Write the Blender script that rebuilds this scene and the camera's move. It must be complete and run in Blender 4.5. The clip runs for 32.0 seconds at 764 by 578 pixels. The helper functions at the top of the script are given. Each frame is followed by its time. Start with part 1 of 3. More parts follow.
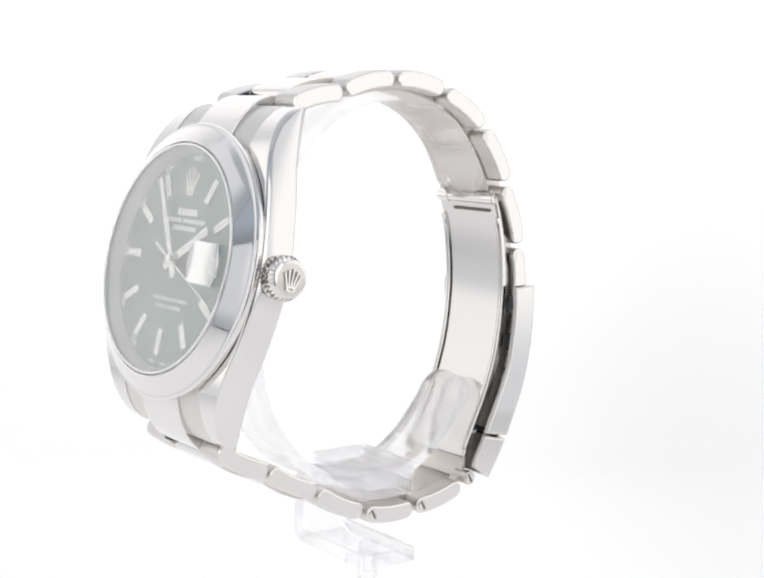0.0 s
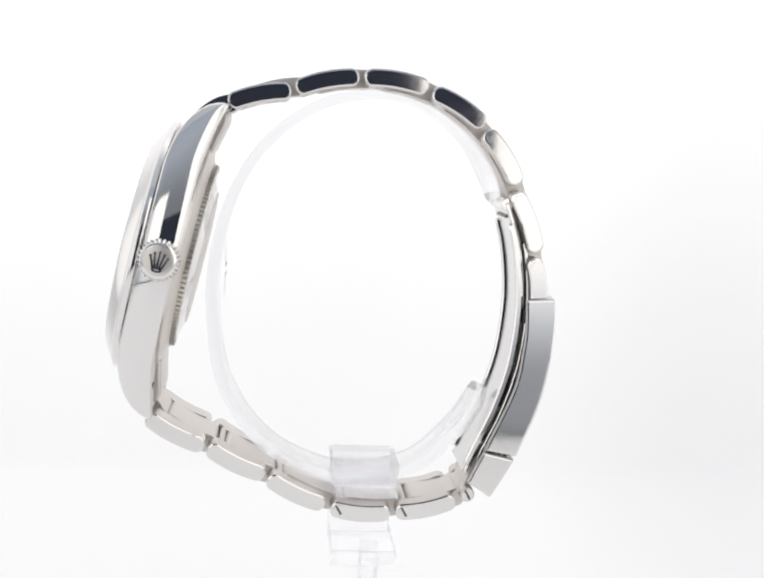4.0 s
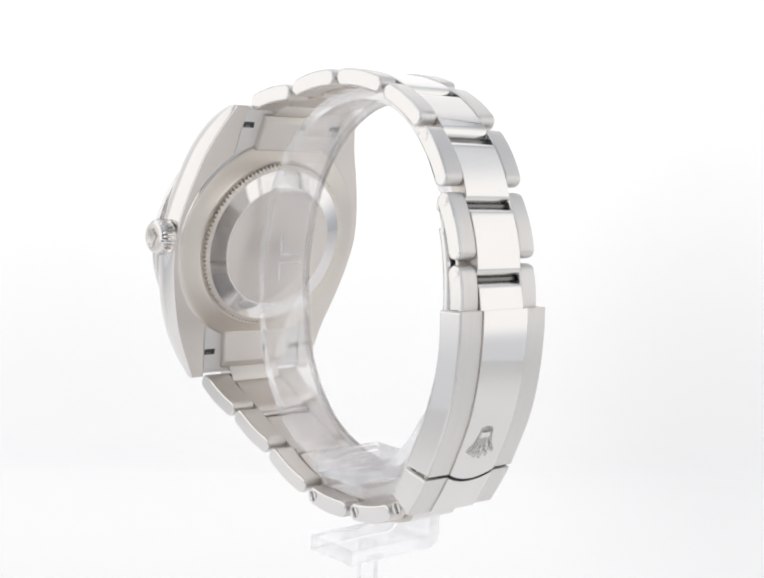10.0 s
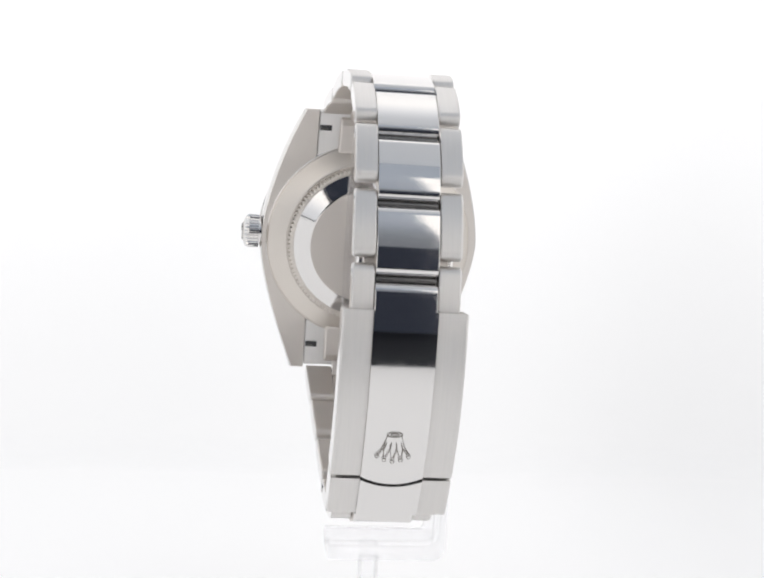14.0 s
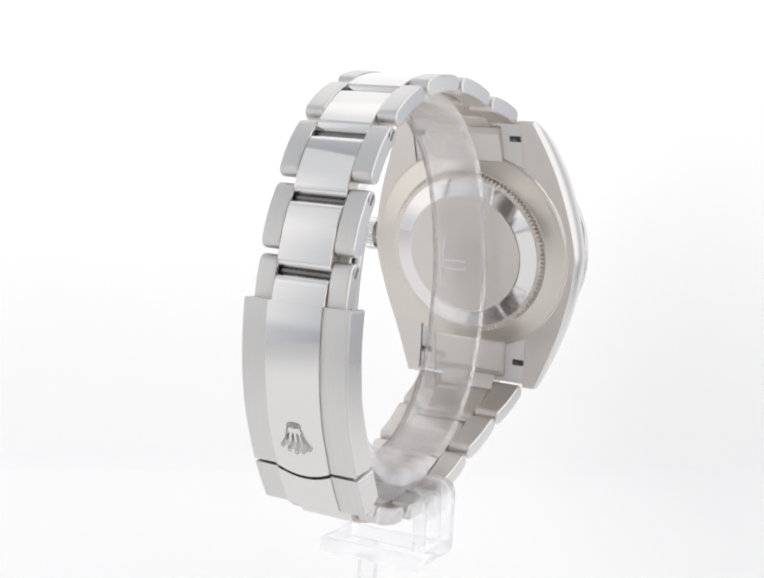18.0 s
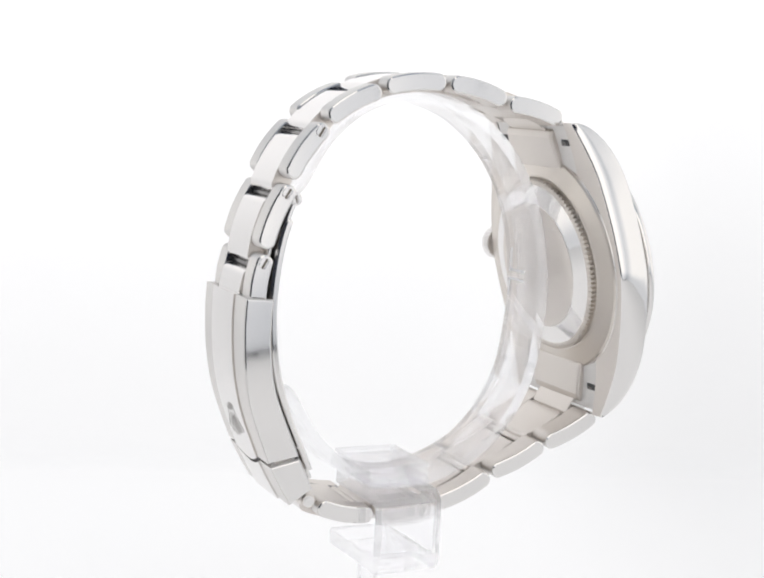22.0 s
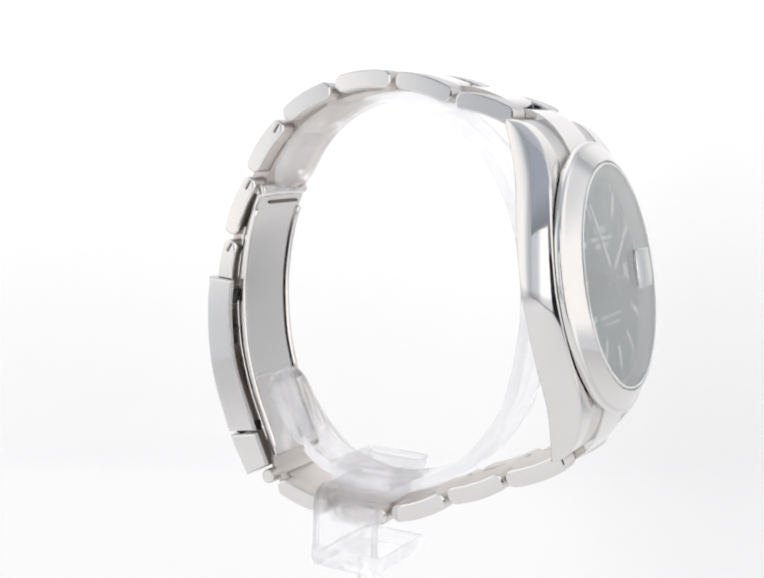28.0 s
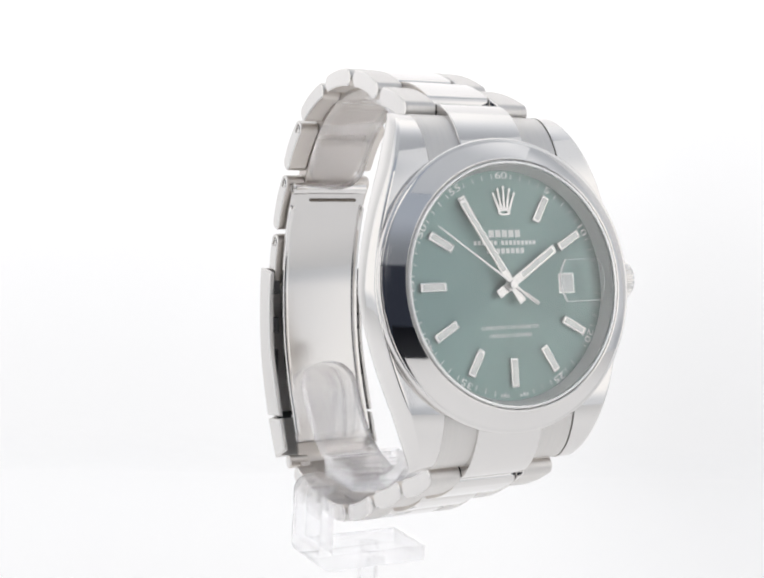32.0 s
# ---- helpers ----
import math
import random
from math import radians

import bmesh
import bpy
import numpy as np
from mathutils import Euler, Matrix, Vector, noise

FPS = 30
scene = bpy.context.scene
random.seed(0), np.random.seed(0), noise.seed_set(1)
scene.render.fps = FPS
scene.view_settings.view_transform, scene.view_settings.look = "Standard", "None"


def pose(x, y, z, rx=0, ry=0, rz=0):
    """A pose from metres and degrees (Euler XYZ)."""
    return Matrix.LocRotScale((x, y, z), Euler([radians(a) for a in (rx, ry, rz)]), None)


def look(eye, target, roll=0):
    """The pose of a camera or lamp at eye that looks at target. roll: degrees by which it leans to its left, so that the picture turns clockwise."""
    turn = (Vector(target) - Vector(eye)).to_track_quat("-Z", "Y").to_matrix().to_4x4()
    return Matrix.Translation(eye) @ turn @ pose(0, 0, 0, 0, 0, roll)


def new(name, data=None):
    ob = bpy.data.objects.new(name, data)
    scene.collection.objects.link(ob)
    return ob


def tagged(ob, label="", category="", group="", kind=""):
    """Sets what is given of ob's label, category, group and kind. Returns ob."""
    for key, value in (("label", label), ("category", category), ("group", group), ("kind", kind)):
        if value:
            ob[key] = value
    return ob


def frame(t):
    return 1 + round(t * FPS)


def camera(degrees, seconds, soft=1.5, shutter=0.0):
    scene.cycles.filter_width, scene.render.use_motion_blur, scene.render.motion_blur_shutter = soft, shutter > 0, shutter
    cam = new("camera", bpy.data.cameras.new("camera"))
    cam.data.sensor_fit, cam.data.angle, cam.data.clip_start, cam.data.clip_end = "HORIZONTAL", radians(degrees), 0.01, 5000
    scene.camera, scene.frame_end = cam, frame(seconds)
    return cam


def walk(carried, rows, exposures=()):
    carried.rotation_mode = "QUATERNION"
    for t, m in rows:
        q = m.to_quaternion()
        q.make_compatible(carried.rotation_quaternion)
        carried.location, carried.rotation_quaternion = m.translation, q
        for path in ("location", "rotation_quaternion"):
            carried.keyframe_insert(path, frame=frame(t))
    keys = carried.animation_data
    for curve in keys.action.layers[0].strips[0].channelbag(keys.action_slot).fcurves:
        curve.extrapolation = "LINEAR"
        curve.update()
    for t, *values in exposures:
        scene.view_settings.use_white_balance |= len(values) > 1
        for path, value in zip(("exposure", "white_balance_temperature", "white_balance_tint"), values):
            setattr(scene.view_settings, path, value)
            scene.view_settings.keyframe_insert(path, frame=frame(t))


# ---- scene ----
# Units: every part is written in millimetres in the space of the turntable and scaled to metres by part().
MM = 0.001
FLOOR = -64.0            # height of the floor under the axis of the turntable, mm
BASE = -40.2             # lowest point of the bracelet, mm
MID = -0.24              # middle plane of the watch beside the axis, mm

# ---------------------------------------------------------------- camera
cam = camera(31.765, 32.0, soft=2.28)
EYE = Vector((0.0, -0.2135, 0.08771))
DOWN, ASIDE = radians(7.339), radians(0.03)
AIM = EYE + Vector((math.sin(ASIDE) * math.cos(DOWN), math.cos(ASIDE) * math.cos(DOWN), -math.sin(DOWN)))
walk(cam, [(0.0, look(EYE, AIM, 2.843)), (32.0, look(EYE, AIM, 2.843))],
     exposures=[(0.0, 0.09), (2.1, 0.09), (2.9, 0.01), (32.0, 0.01)])

# ---------------------------------------------------------------- world
world = bpy.data.worlds.new("studio")
world.use_nodes = True
world.node_tree.nodes["Background"].inputs[0].default_value = (0.032, 0.037, 0.053, 1)
world.node_tree.nodes["Background"].inputs[1].default_value = 1.0
scene.world = world

GLOW_BACK, GLOW_FLOOR, GLOW_SIDE, GLOW_FRONT, GLOW_TOP = 0.785, 0.508, 0.98, 1.27, 1.07


# ---------------------------------------------------------------- materials
def material(name, colour, rough, metal=0.0, **more):
    m = bpy.data.materials.new(name)
    m.use_nodes = True
    p = m.node_tree.nodes["Principled BSDF"]
    p.inputs["Base Color"].default_value = (*colour, 1)
    p.inputs["Roughness"].default_value = rough
    p.inputs["Metallic"].default_value = metal
    for key, value in more.items():
        p.inputs[key.replace("_", " ")].default_value = value
    return m


def node(m, kind, **inputs):
    n = m.node_tree.nodes.new(kind)
    for key, value in inputs.items():
        n.inputs[key.replace("_", " ")].default_value = value
    return n


def wire(m, a, i, b, j):
    m.node_tree.links.new(a.outputs[i], b.inputs[j])


def vary_rough(m, low, high, scale, size=(1, 1, 1), bump=0.0, tint=0.0):
    """Fine streaks or blotches in the gloss, the relief and, slightly, the colour."""
    p = m.node_tree.nodes["Principled BSDF"]
    co = node(m, "ShaderNodeTexCoord")
    mp = node(m, "ShaderNodeMapping")
    mp.inputs["Scale"].default_value = size
    no = node(m, "ShaderNodeTexNoise", Scale=scale, Detail=5.0, Roughness=0.6)
    wire(m, co, "Object", mp, "Vector")
    wire(m, mp, "Vector", no, "Vector")
    mr = node(m, "ShaderNodeMapRange", From_Min=0.3, From_Max=0.7, To_Min=low, To_Max=high)
    wire(m, no, "Fac", mr, "Value")
    wire(m, mr, "Result", p, "Roughness")
    if bump:
        bp = node(m, "ShaderNodeBump", Strength=bump, Distance=0.00004)
        wire(m, no, "Fac", bp, "Height")
        wire(m, bp, "Normal", p, "Normal")
    if tint:
        c = p.inputs["Base Color"].default_value
        mx = m.node_tree.nodes.new("ShaderNodeMix")
        mx.data_type = "RGBA"
        mx.inputs[6].default_value = (c[0] * (1 - tint), c[1] * (1 - tint), c[2] * (1 - tint), 1)
        mx.inputs[7].default_value = (min(1, c[0] * (1 + tint)), min(1, c[1] * (1 + tint)), min(1, c[2] * (1 + tint)), 1)
        wire(m, no, "Fac", mx, 0)
        wire(m, mx, 2, p, "Base Color")
    return m


POLISHED = vary_rough(material("polished_steel", (0.745, 0.73, 0.718), 0.07, 1.0), 0.045, 0.085, 700)


def brushed():
    """Steel brushed along the bracelet: the gloss spreads across the lines."""
    m = vary_rough(material("brushed_steel", (0.755, 0.737, 0.72), 0.5, 1.0), 0.44, 0.62, 1.0, (3800, 140, 140), 0.4, 0.11)
    p = m.node_tree.nodes["Principled BSDF"]
    p.inputs["Anisotropic"].default_value = 0.8
    p.inputs["Anisotropic Rotation"].default_value = 0.25
    t = node(m, "ShaderNodeTangent")
    t.direction_type, t.axis = "RADIAL", "X"
    wire(m, t, 0, p, "Tangent")
    return m


BRUSHED = brushed()
SATIN = vary_rough(material("satin_steel", (0.675, 0.635, 0.597), 0.4, 1.0), 0.37, 0.43, 70, tint=0.012)
BRIGHT = vary_rough(material("bright_blade_steel", (0.67, 0.655, 0.645), 0.15, 1.0), 0.10, 0.17, 90, tint=0.012)
# Near-black that stands in for the shade inside slots, holes and gaps.
RECESS_SHADE = material("recess_shade", (0.03, 0.03, 0.032), 0.5)
# Greyer steel, the shade of a groove put into the colour.
GROOVE_SHADE = material("shaded_groove", (0.55, 0.55, 0.55), 0.4, 1.0)
# Dark steel colour for the shade in slots and engraved lines that are not cut.
SLOT_SHADE = material("shaded_slot_steel", (0.16, 0.14, 0.12), 0.4, 0.6)
# Bar steel with the shade of the gaps put into its colour.
SHADED_STEEL = material("shaded_bar_steel", (0.2, 0.195, 0.19), 0.25, 1.0)
SATIN_BACK = vary_rough(material("warm_satin_steel", (0.655, 0.612, 0.565), 0.36, 1.0), 0.32, 0.4, 70, tint=0.02)
LUME = material("white_lume", (0.88, 0.89, 0.86), 0.5)
PRINT = material("white_print", (0.86, 0.87, 0.85), 0.5)
DATE_WHITE = material("white_date_disc", (0.8, 0.8, 0.79), 0.4)


def acrylic(name, rough, share, ior=1.3, through_share=1.0):
    """Clear acrylic: mostly straight through, with some of it bent and mirrored."""
    m = material(name, (0.985, 0.985, 0.992), rough, 0.0, Transmission_Weight=through_share, IOR=ior)
    t = m.node_tree
    clear, mix = t.nodes.new("ShaderNodeBsdfTransparent"), node(m, "ShaderNodeMixShader", Fac=share)
    clear.inputs[0].default_value = (0.985, 0.985, 0.99, 1)
    wire(m, clear, 0, mix, 1)
    wire(m, t.nodes["Principled BSDF"], 0, mix, 2)
    wire(m, mix, 0, t.nodes["Material Output"], 0)
    return m


ACRYLIC = acrylic("clear_acrylic", 0.015, 0.36, 1.46, 1.0)
ACRYLIC_EDGE = acrylic("sawn_acrylic_edge", 0.1, 0.72, 1.45, 0.88)
ACRYLIC_BLOCK = acrylic("ribbed_acrylic", 0.01, 0.42, 1.49)
REHAUT = material("matt_steel_ring", (0.72, 0.72, 0.71), 0.48, 0.25)
RIM = material("crystal_edge", (0.82, 0.82, 0.815), 0.22, 0.55)
FROST = material("frosted_engraving", (0.97, 0.97, 0.98), 0.5, 0.0, Transmission_Weight=0.4)


def dial_green():
    """Dark green lacquer over a fine sunray-brushed metal ground whose gloss is strongest face on."""
    m = bpy.data.materials.new("green_sunray_dial")
    m.use_nodes = True
    t = m.node_tree
    t.nodes.remove(t.nodes["Principled BSDF"])
    matt, gloss, mix = t.nodes.new("ShaderNodeBsdfDiffuse"), t.nodes.new("ShaderNodeBsdfGlossy"), t.nodes.new("ShaderNodeMixShader")
    matt.inputs["Color"].default_value = (0.08, 0.11, 0.105, 1)
    gloss.inputs["Color"].default_value = (0.32, 0.45, 0.425, 1)
    co = t.nodes.new("ShaderNodeTexCoord")
    fine = node(m, "ShaderNodeTexNoise", Scale=900.0, Detail=4.0, Roughness=0.6)
    rough = node(m, "ShaderNodeMapRange", From_Min=0.3, From_Max=0.7, To_Min=0.36, To_Max=0.43)
    wire(m, co, "Object", fine, "Vector")
    wire(m, fine, "Fac", rough, "Value")
    wire(m, rough, "Result", gloss, "Roughness")
    ray = node(m, "ShaderNodeTangent")
    ray.direction_type, ray.axis = "RADIAL", "Y"
    wire(m, ray, 0, gloss, "Tangent")
    gloss.inputs["Anisotropy"].default_value = 0.68
    gloss.inputs["Rotation"].default_value = 0.25
    facing = node(m, "ShaderNodeLayerWeight", Blend=0.5)
    share = node(m, "ShaderNodeMapRange", From_Min=0.1, From_Max=0.55, To_Min=0.85, To_Max=0.4)
    wire(m, facing, "Facing", share, "Value")
    wire(m, share, "Result", mix, 0)
    wire(m, matt, 0, mix, 1)
    wire(m, gloss, 0, mix, 2)
    wire(m, mix, 0, t.nodes["Material Output"], 0)
    return m


DIAL = dial_green()


def clear_sapphire():
    m = bpy.data.materials.new("sapphire_crystal")
    m.use_nodes = True
    t = m.node_tree
    t.nodes.remove(t.nodes["Principled BSDF"])
    clear, gloss, mix = t.nodes.new("ShaderNodeBsdfTransparent"), t.nodes.new("ShaderNodeBsdfGlossy"), t.nodes.new("ShaderNodeMixShader")
    gloss.inputs["Roughness"].default_value = 0.0
    facing = t.nodes.new("ShaderNodeLayerWeight")
    power, scale = t.nodes.new("ShaderNodeMath"), t.nodes.new("ShaderNodeMath")
    power.operation, scale.operation = "POWER", "MULTIPLY_ADD"
    power.inputs[1].default_value = 2.5
    scale.inputs[1].default_value, scale.inputs[2].default_value = 1.08, 0.045
    t.links.new(facing.outputs["Facing"], power.inputs[0])
    t.links.new(power.outputs[0], scale.inputs[0])
    t.links.new(scale.outputs[0], mix.inputs[0])
    t.links.new(clear.outputs[0], mix.inputs[1])
    t.links.new(gloss.outputs[0], mix.inputs[2])
    t.links.new(mix.outputs[0], t.nodes["Material Output"].inputs[0])
    return m


CRYSTAL = clear_sapphire()


def lens_glass():
    """Clear glass whose mirror gloss sets in steeply as it turns away, as it does on a thick domed lens."""
    m = bpy.data.materials.new("lens_glass")
    m.use_nodes = True
    t = m.node_tree
    t.nodes.remove(t.nodes["Principled BSDF"])
    clear, gloss, mix = t.nodes.new("ShaderNodeBsdfTransparent"), t.nodes.new("ShaderNodeBsdfGlossy"), t.nodes.new("ShaderNodeMixShader")
    clear.inputs[0].default_value = (0.97, 0.985, 0.985, 1)
    gloss.inputs["Roughness"].default_value = 0.0
    facing = node(m, "ShaderNodeLayerWeight", Blend=0.5)
    share = node(m, "ShaderNodeMapRange", From_Min=0.27, From_Max=0.46, To_Min=0.04, To_Max=0.9)
    share.interpolation_type = "SMOOTHSTEP"
    wire(m, facing, "Facing", share, "Value")
    wire(m, share, "Result", mix, 0)
    wire(m, clear, 0, mix, 1)
    wire(m, gloss, 0, mix, 2)
    wire(m, mix, 0, t.nodes["Material Output"], 0)
    return m


LENS = lens_glass()


def glow(name, colour, strength, base=0.3):
    """White cloth or other tent surface, with emission in place of a lamp behind."""
    m = material(name, (base, base, base), 0.9, 0.0, Specular_IOR_Level=0.0)
    p = m.node_tree.nodes["Principled BSDF"]
    p.inputs["Emission Color"].default_value = (*colour, 1)
    p.inputs["Emission Strength"].default_value = strength
    return m


WARM, BLUE = (1.0, 0.97, 0.94), (0.80, 0.90, 1.06)


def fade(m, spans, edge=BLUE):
    """Fall-off painted into the emission: the glow weakens, and turns bluish, along the given axes.
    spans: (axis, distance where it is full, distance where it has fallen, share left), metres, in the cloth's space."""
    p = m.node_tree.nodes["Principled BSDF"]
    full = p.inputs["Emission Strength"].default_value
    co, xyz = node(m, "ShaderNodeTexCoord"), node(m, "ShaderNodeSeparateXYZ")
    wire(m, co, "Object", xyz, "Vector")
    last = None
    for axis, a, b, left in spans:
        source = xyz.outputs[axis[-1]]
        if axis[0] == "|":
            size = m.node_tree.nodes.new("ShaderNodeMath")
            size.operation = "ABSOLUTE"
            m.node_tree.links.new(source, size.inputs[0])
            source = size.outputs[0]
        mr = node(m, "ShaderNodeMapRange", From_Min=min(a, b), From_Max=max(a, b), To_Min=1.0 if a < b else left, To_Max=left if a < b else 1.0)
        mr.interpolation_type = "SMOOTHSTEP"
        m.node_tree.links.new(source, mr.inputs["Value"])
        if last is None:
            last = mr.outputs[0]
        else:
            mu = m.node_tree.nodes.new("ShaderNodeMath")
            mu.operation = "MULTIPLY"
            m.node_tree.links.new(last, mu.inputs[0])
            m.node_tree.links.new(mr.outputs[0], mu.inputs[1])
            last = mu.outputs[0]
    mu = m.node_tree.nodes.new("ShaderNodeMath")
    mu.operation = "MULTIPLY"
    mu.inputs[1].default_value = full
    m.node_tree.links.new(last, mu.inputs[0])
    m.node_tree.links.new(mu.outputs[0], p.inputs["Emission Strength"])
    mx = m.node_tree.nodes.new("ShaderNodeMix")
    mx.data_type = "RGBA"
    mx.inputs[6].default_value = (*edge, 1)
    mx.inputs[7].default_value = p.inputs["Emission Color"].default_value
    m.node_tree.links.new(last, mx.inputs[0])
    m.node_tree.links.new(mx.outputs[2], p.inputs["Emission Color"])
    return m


# Emission dimmed by position on each cloth, to shape what the steel mirrors.
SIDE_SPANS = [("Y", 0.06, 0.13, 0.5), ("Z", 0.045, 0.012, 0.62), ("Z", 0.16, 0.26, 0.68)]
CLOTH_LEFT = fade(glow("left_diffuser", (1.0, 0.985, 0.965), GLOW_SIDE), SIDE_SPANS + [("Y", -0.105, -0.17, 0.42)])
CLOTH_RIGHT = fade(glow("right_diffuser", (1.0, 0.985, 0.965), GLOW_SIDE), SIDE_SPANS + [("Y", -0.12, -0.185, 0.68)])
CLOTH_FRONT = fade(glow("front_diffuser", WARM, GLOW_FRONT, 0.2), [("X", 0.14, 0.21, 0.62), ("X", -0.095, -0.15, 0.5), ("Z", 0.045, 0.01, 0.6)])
# Unseen cloth with a dim bluish emission, added to tone the reflections.
CLOTH_OVER = fade(glow("dim_glow_over_opening", BLUE, 0.45, 0.1), [("Z", 0.24, 0.14, 0.36)])
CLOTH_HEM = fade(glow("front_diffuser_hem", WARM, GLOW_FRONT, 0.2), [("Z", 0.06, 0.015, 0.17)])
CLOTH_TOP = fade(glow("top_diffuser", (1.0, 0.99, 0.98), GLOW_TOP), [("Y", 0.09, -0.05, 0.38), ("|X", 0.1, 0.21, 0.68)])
# The sweep is no lamp: its brightness and fall-off are put into emission.
FLOOR_WHITE = fade(glow("glowing_sweep", (1.0, 0.984, 0.986), GLOW_BACK, 0.5), [("|X", 0.105, 0.2, 0.55), ("X", 0.02, 0.085, 0.85), ("Z", 0.16, 0.0, GLOW_FLOOR / GLOW_BACK)], (0.985, 0.99, 1.0))
# Back and table top are no lamps: their dim glow is added for reflections.
CLOTH_BACK = glow("dim_glow_back", (0.88, 0.94, 1.02), 0.45, 0.2)
CLOTH_FOOT = glow("dim_glow_foot", (0.98, 0.98, 0.985), 0.5)
ROOM_BLACK = material("black_studio_cloth", (0.04, 0.042, 0.05), 0.9)


# ---------------------------------------------------------------- building blocks
def smooth_edges(bm, degrees):
    bm.normal_update()
    for f in bm.faces:
        f.smooth = True
    for e in bm.edges:
        e.smooth = len(e.link_faces) == 2 and e.calc_face_angle(0) < radians(degrees)


def finish(name, bm, mats, lift=BASE, side=None, crease=20):
    """A mesh from a bmesh in mm. side: faces whose normal lies along x take the second material."""
    smooth_edges(bm, crease)
    if side is not None:
        for f in bm.faces:
            f.material_index = 1 if abs(f.normal.x) > side else 0
    for v in bm.verts:
        v.co = Vector((v.co.x, v.co.y, v.co.z - lift)) * MM
    me = bpy.data.meshes.new(name)
    bm.to_mesh(me)
    bm.free()
    for m in mats if isinstance(mats, (list, tuple)) else [mats]:
        me.materials.append(m)
    return me


def part(name, bm, mats, parent, label="", lift=BASE, side=None, crease=20):
    ob = new(name, finish(name, bm, mats, lift, side, crease))
    ob.parent = parent
    return tagged(ob, label)


def bevel(bm, width, segments=2, degrees=30):
    bm.normal_update()
    es = [e for e in bm.edges if len(e.link_faces) == 2 and e.calc_face_angle(0) > radians(degrees)]
    if width and es:
        bmesh.ops.bevel(bm, geom=es, offset=width, segments=segments, profile=0.5, affect="EDGES", clamp_overlap=True)
    return bm


def prism(outline, xa, xb, soft=0.0, bm=None, plane="yz"):
    """An outline of (y, z) pairs drawn out along x from xa to xb (numbers or functions of the pair); plane 'xy': drawn out along z."""
    one = bmesh.new()
    rings = []
    for end in (xa, xb):
        ring = []
        for p in outline:
            e = end(p) if callable(end) else end
            ring.append(one.verts.new((e, p[0], p[1]) if plane == "yz" else (p[0], p[1], e)))
        rings.append(ring)
    n = len(outline)
    for i in range(n):
        one.faces.new((rings[0][i], rings[0][(i + 1) % n], rings[1][(i + 1) % n], rings[1][i]))
    one.faces.new(rings[0][::-1])
    one.faces.new(rings[1])
    bmesh.ops.recalc_face_normals(one, faces=one.faces)
    bevel(one, soft)
    return join(bm, one)


def join(bm, one):
    if bm is None:
        return one
    me = bpy.data.meshes.new("join")
    one.to_mesh(me)
    one.free()
    bm.from_mesh(me)
    bpy.data.meshes.remove(me)
    return bm


def box(x0, x1, y0, y1, z0, z1, soft=0.0, bm=None):
    return prism([(y0, z0), (y1, z0), (y1, z1), (y0, z1)], x0, x1, soft, bm)


def lathe(outline, steps=96, bm=None, closed=True):
    """A ring or disc from (radius, height) pairs about the z axis."""
    one = bmesh.new()
    rings = []
    for r, h in outline:
        if r < 1e-6:
            rings.append([one.verts.new((0, 0, h))])
        else:
            rings.append([one.verts.new((r * math.cos(2 * math.pi * k / steps), r * math.sin(2 * math.pi * k / steps), h)) for k in range(steps)])
    pairs = list(zip(rings, rings[1:])) + ([(rings[-1], rings[0])] if closed else [])
    for a, b in pairs:
        for k in range(steps):
            q = [a[k % len(a)], a[(k + 1) % len(a)], b[(k + 1) % len(b)], b[k % len(b)]]
            q = list(dict.fromkeys(q))
            if len(q) > 2:
                one.faces.new(q)
    bmesh.ops.recalc_face_normals(one, faces=one.faces)
    return join(bm, one)


def rod(p, r, xa, xb, steps=24, soft=0.0, bm=None):
    """A round bar along x."""
    return prism([(p[0] + r * math.cos(2 * math.pi * k / steps), p[1] + r * math.sin(2 * math.pi * k / steps)) for k in range(steps)], xa, xb, soft, bm)


def curve_through(points, each=8):
    """A smooth open line (Catmull-Rom) through a few control points."""
    ps = [2 * Vector(points[0]) - Vector(points[1])] + [Vector(p) for p in points] + [2 * Vector(points[-1]) - Vector(points[-2])]
    out = []
    for a, b, c, d in zip(ps, ps[1:], ps[2:], ps[3:]):
        for k in range(each):
            t = k / each
            out.append(0.5 * (2 * b + (c - a) * t + (2 * a - 5 * b + 4 * c - d) * t * t + (3 * b - a - 3 * c + d) * t ** 3))
    out.append(ps[-2])
    return out


def band(line, above, below):
    """The outline of a strip about a line: 'above' on its left side, 'below' on its right."""
    left, right = [], []
    for i, p in enumerate(line):
        d = (line[min(i + 1, len(line) - 1)] - line[max(i - 1, 0)]).normalized()
        o = Vector((-d.y, d.x))
        left.append(p + o * above)
        right.append(p - o * below)
    return [tuple(p) for p in left + right[::-1]]


def empty(name, z):
    ob = new(name)
    ob.location = (0, 0, z * MM)
    ob.empty_display_size = 0.01
    return ob


# ---------------------------------------------------------------- the light tent
def plain_box(name, x0, x1, y0, y1, z0, z1, mat, label, category):
    bm = box(x0, x1, y0, y1, z0, z1)
    ob = new(name, finish(name, bm, mat, FLOOR))
    return tagged(ob, label, category, kind="structure")


OPENING_TOP = 70.0        # upper edge of the opening in the front of the tent, mm


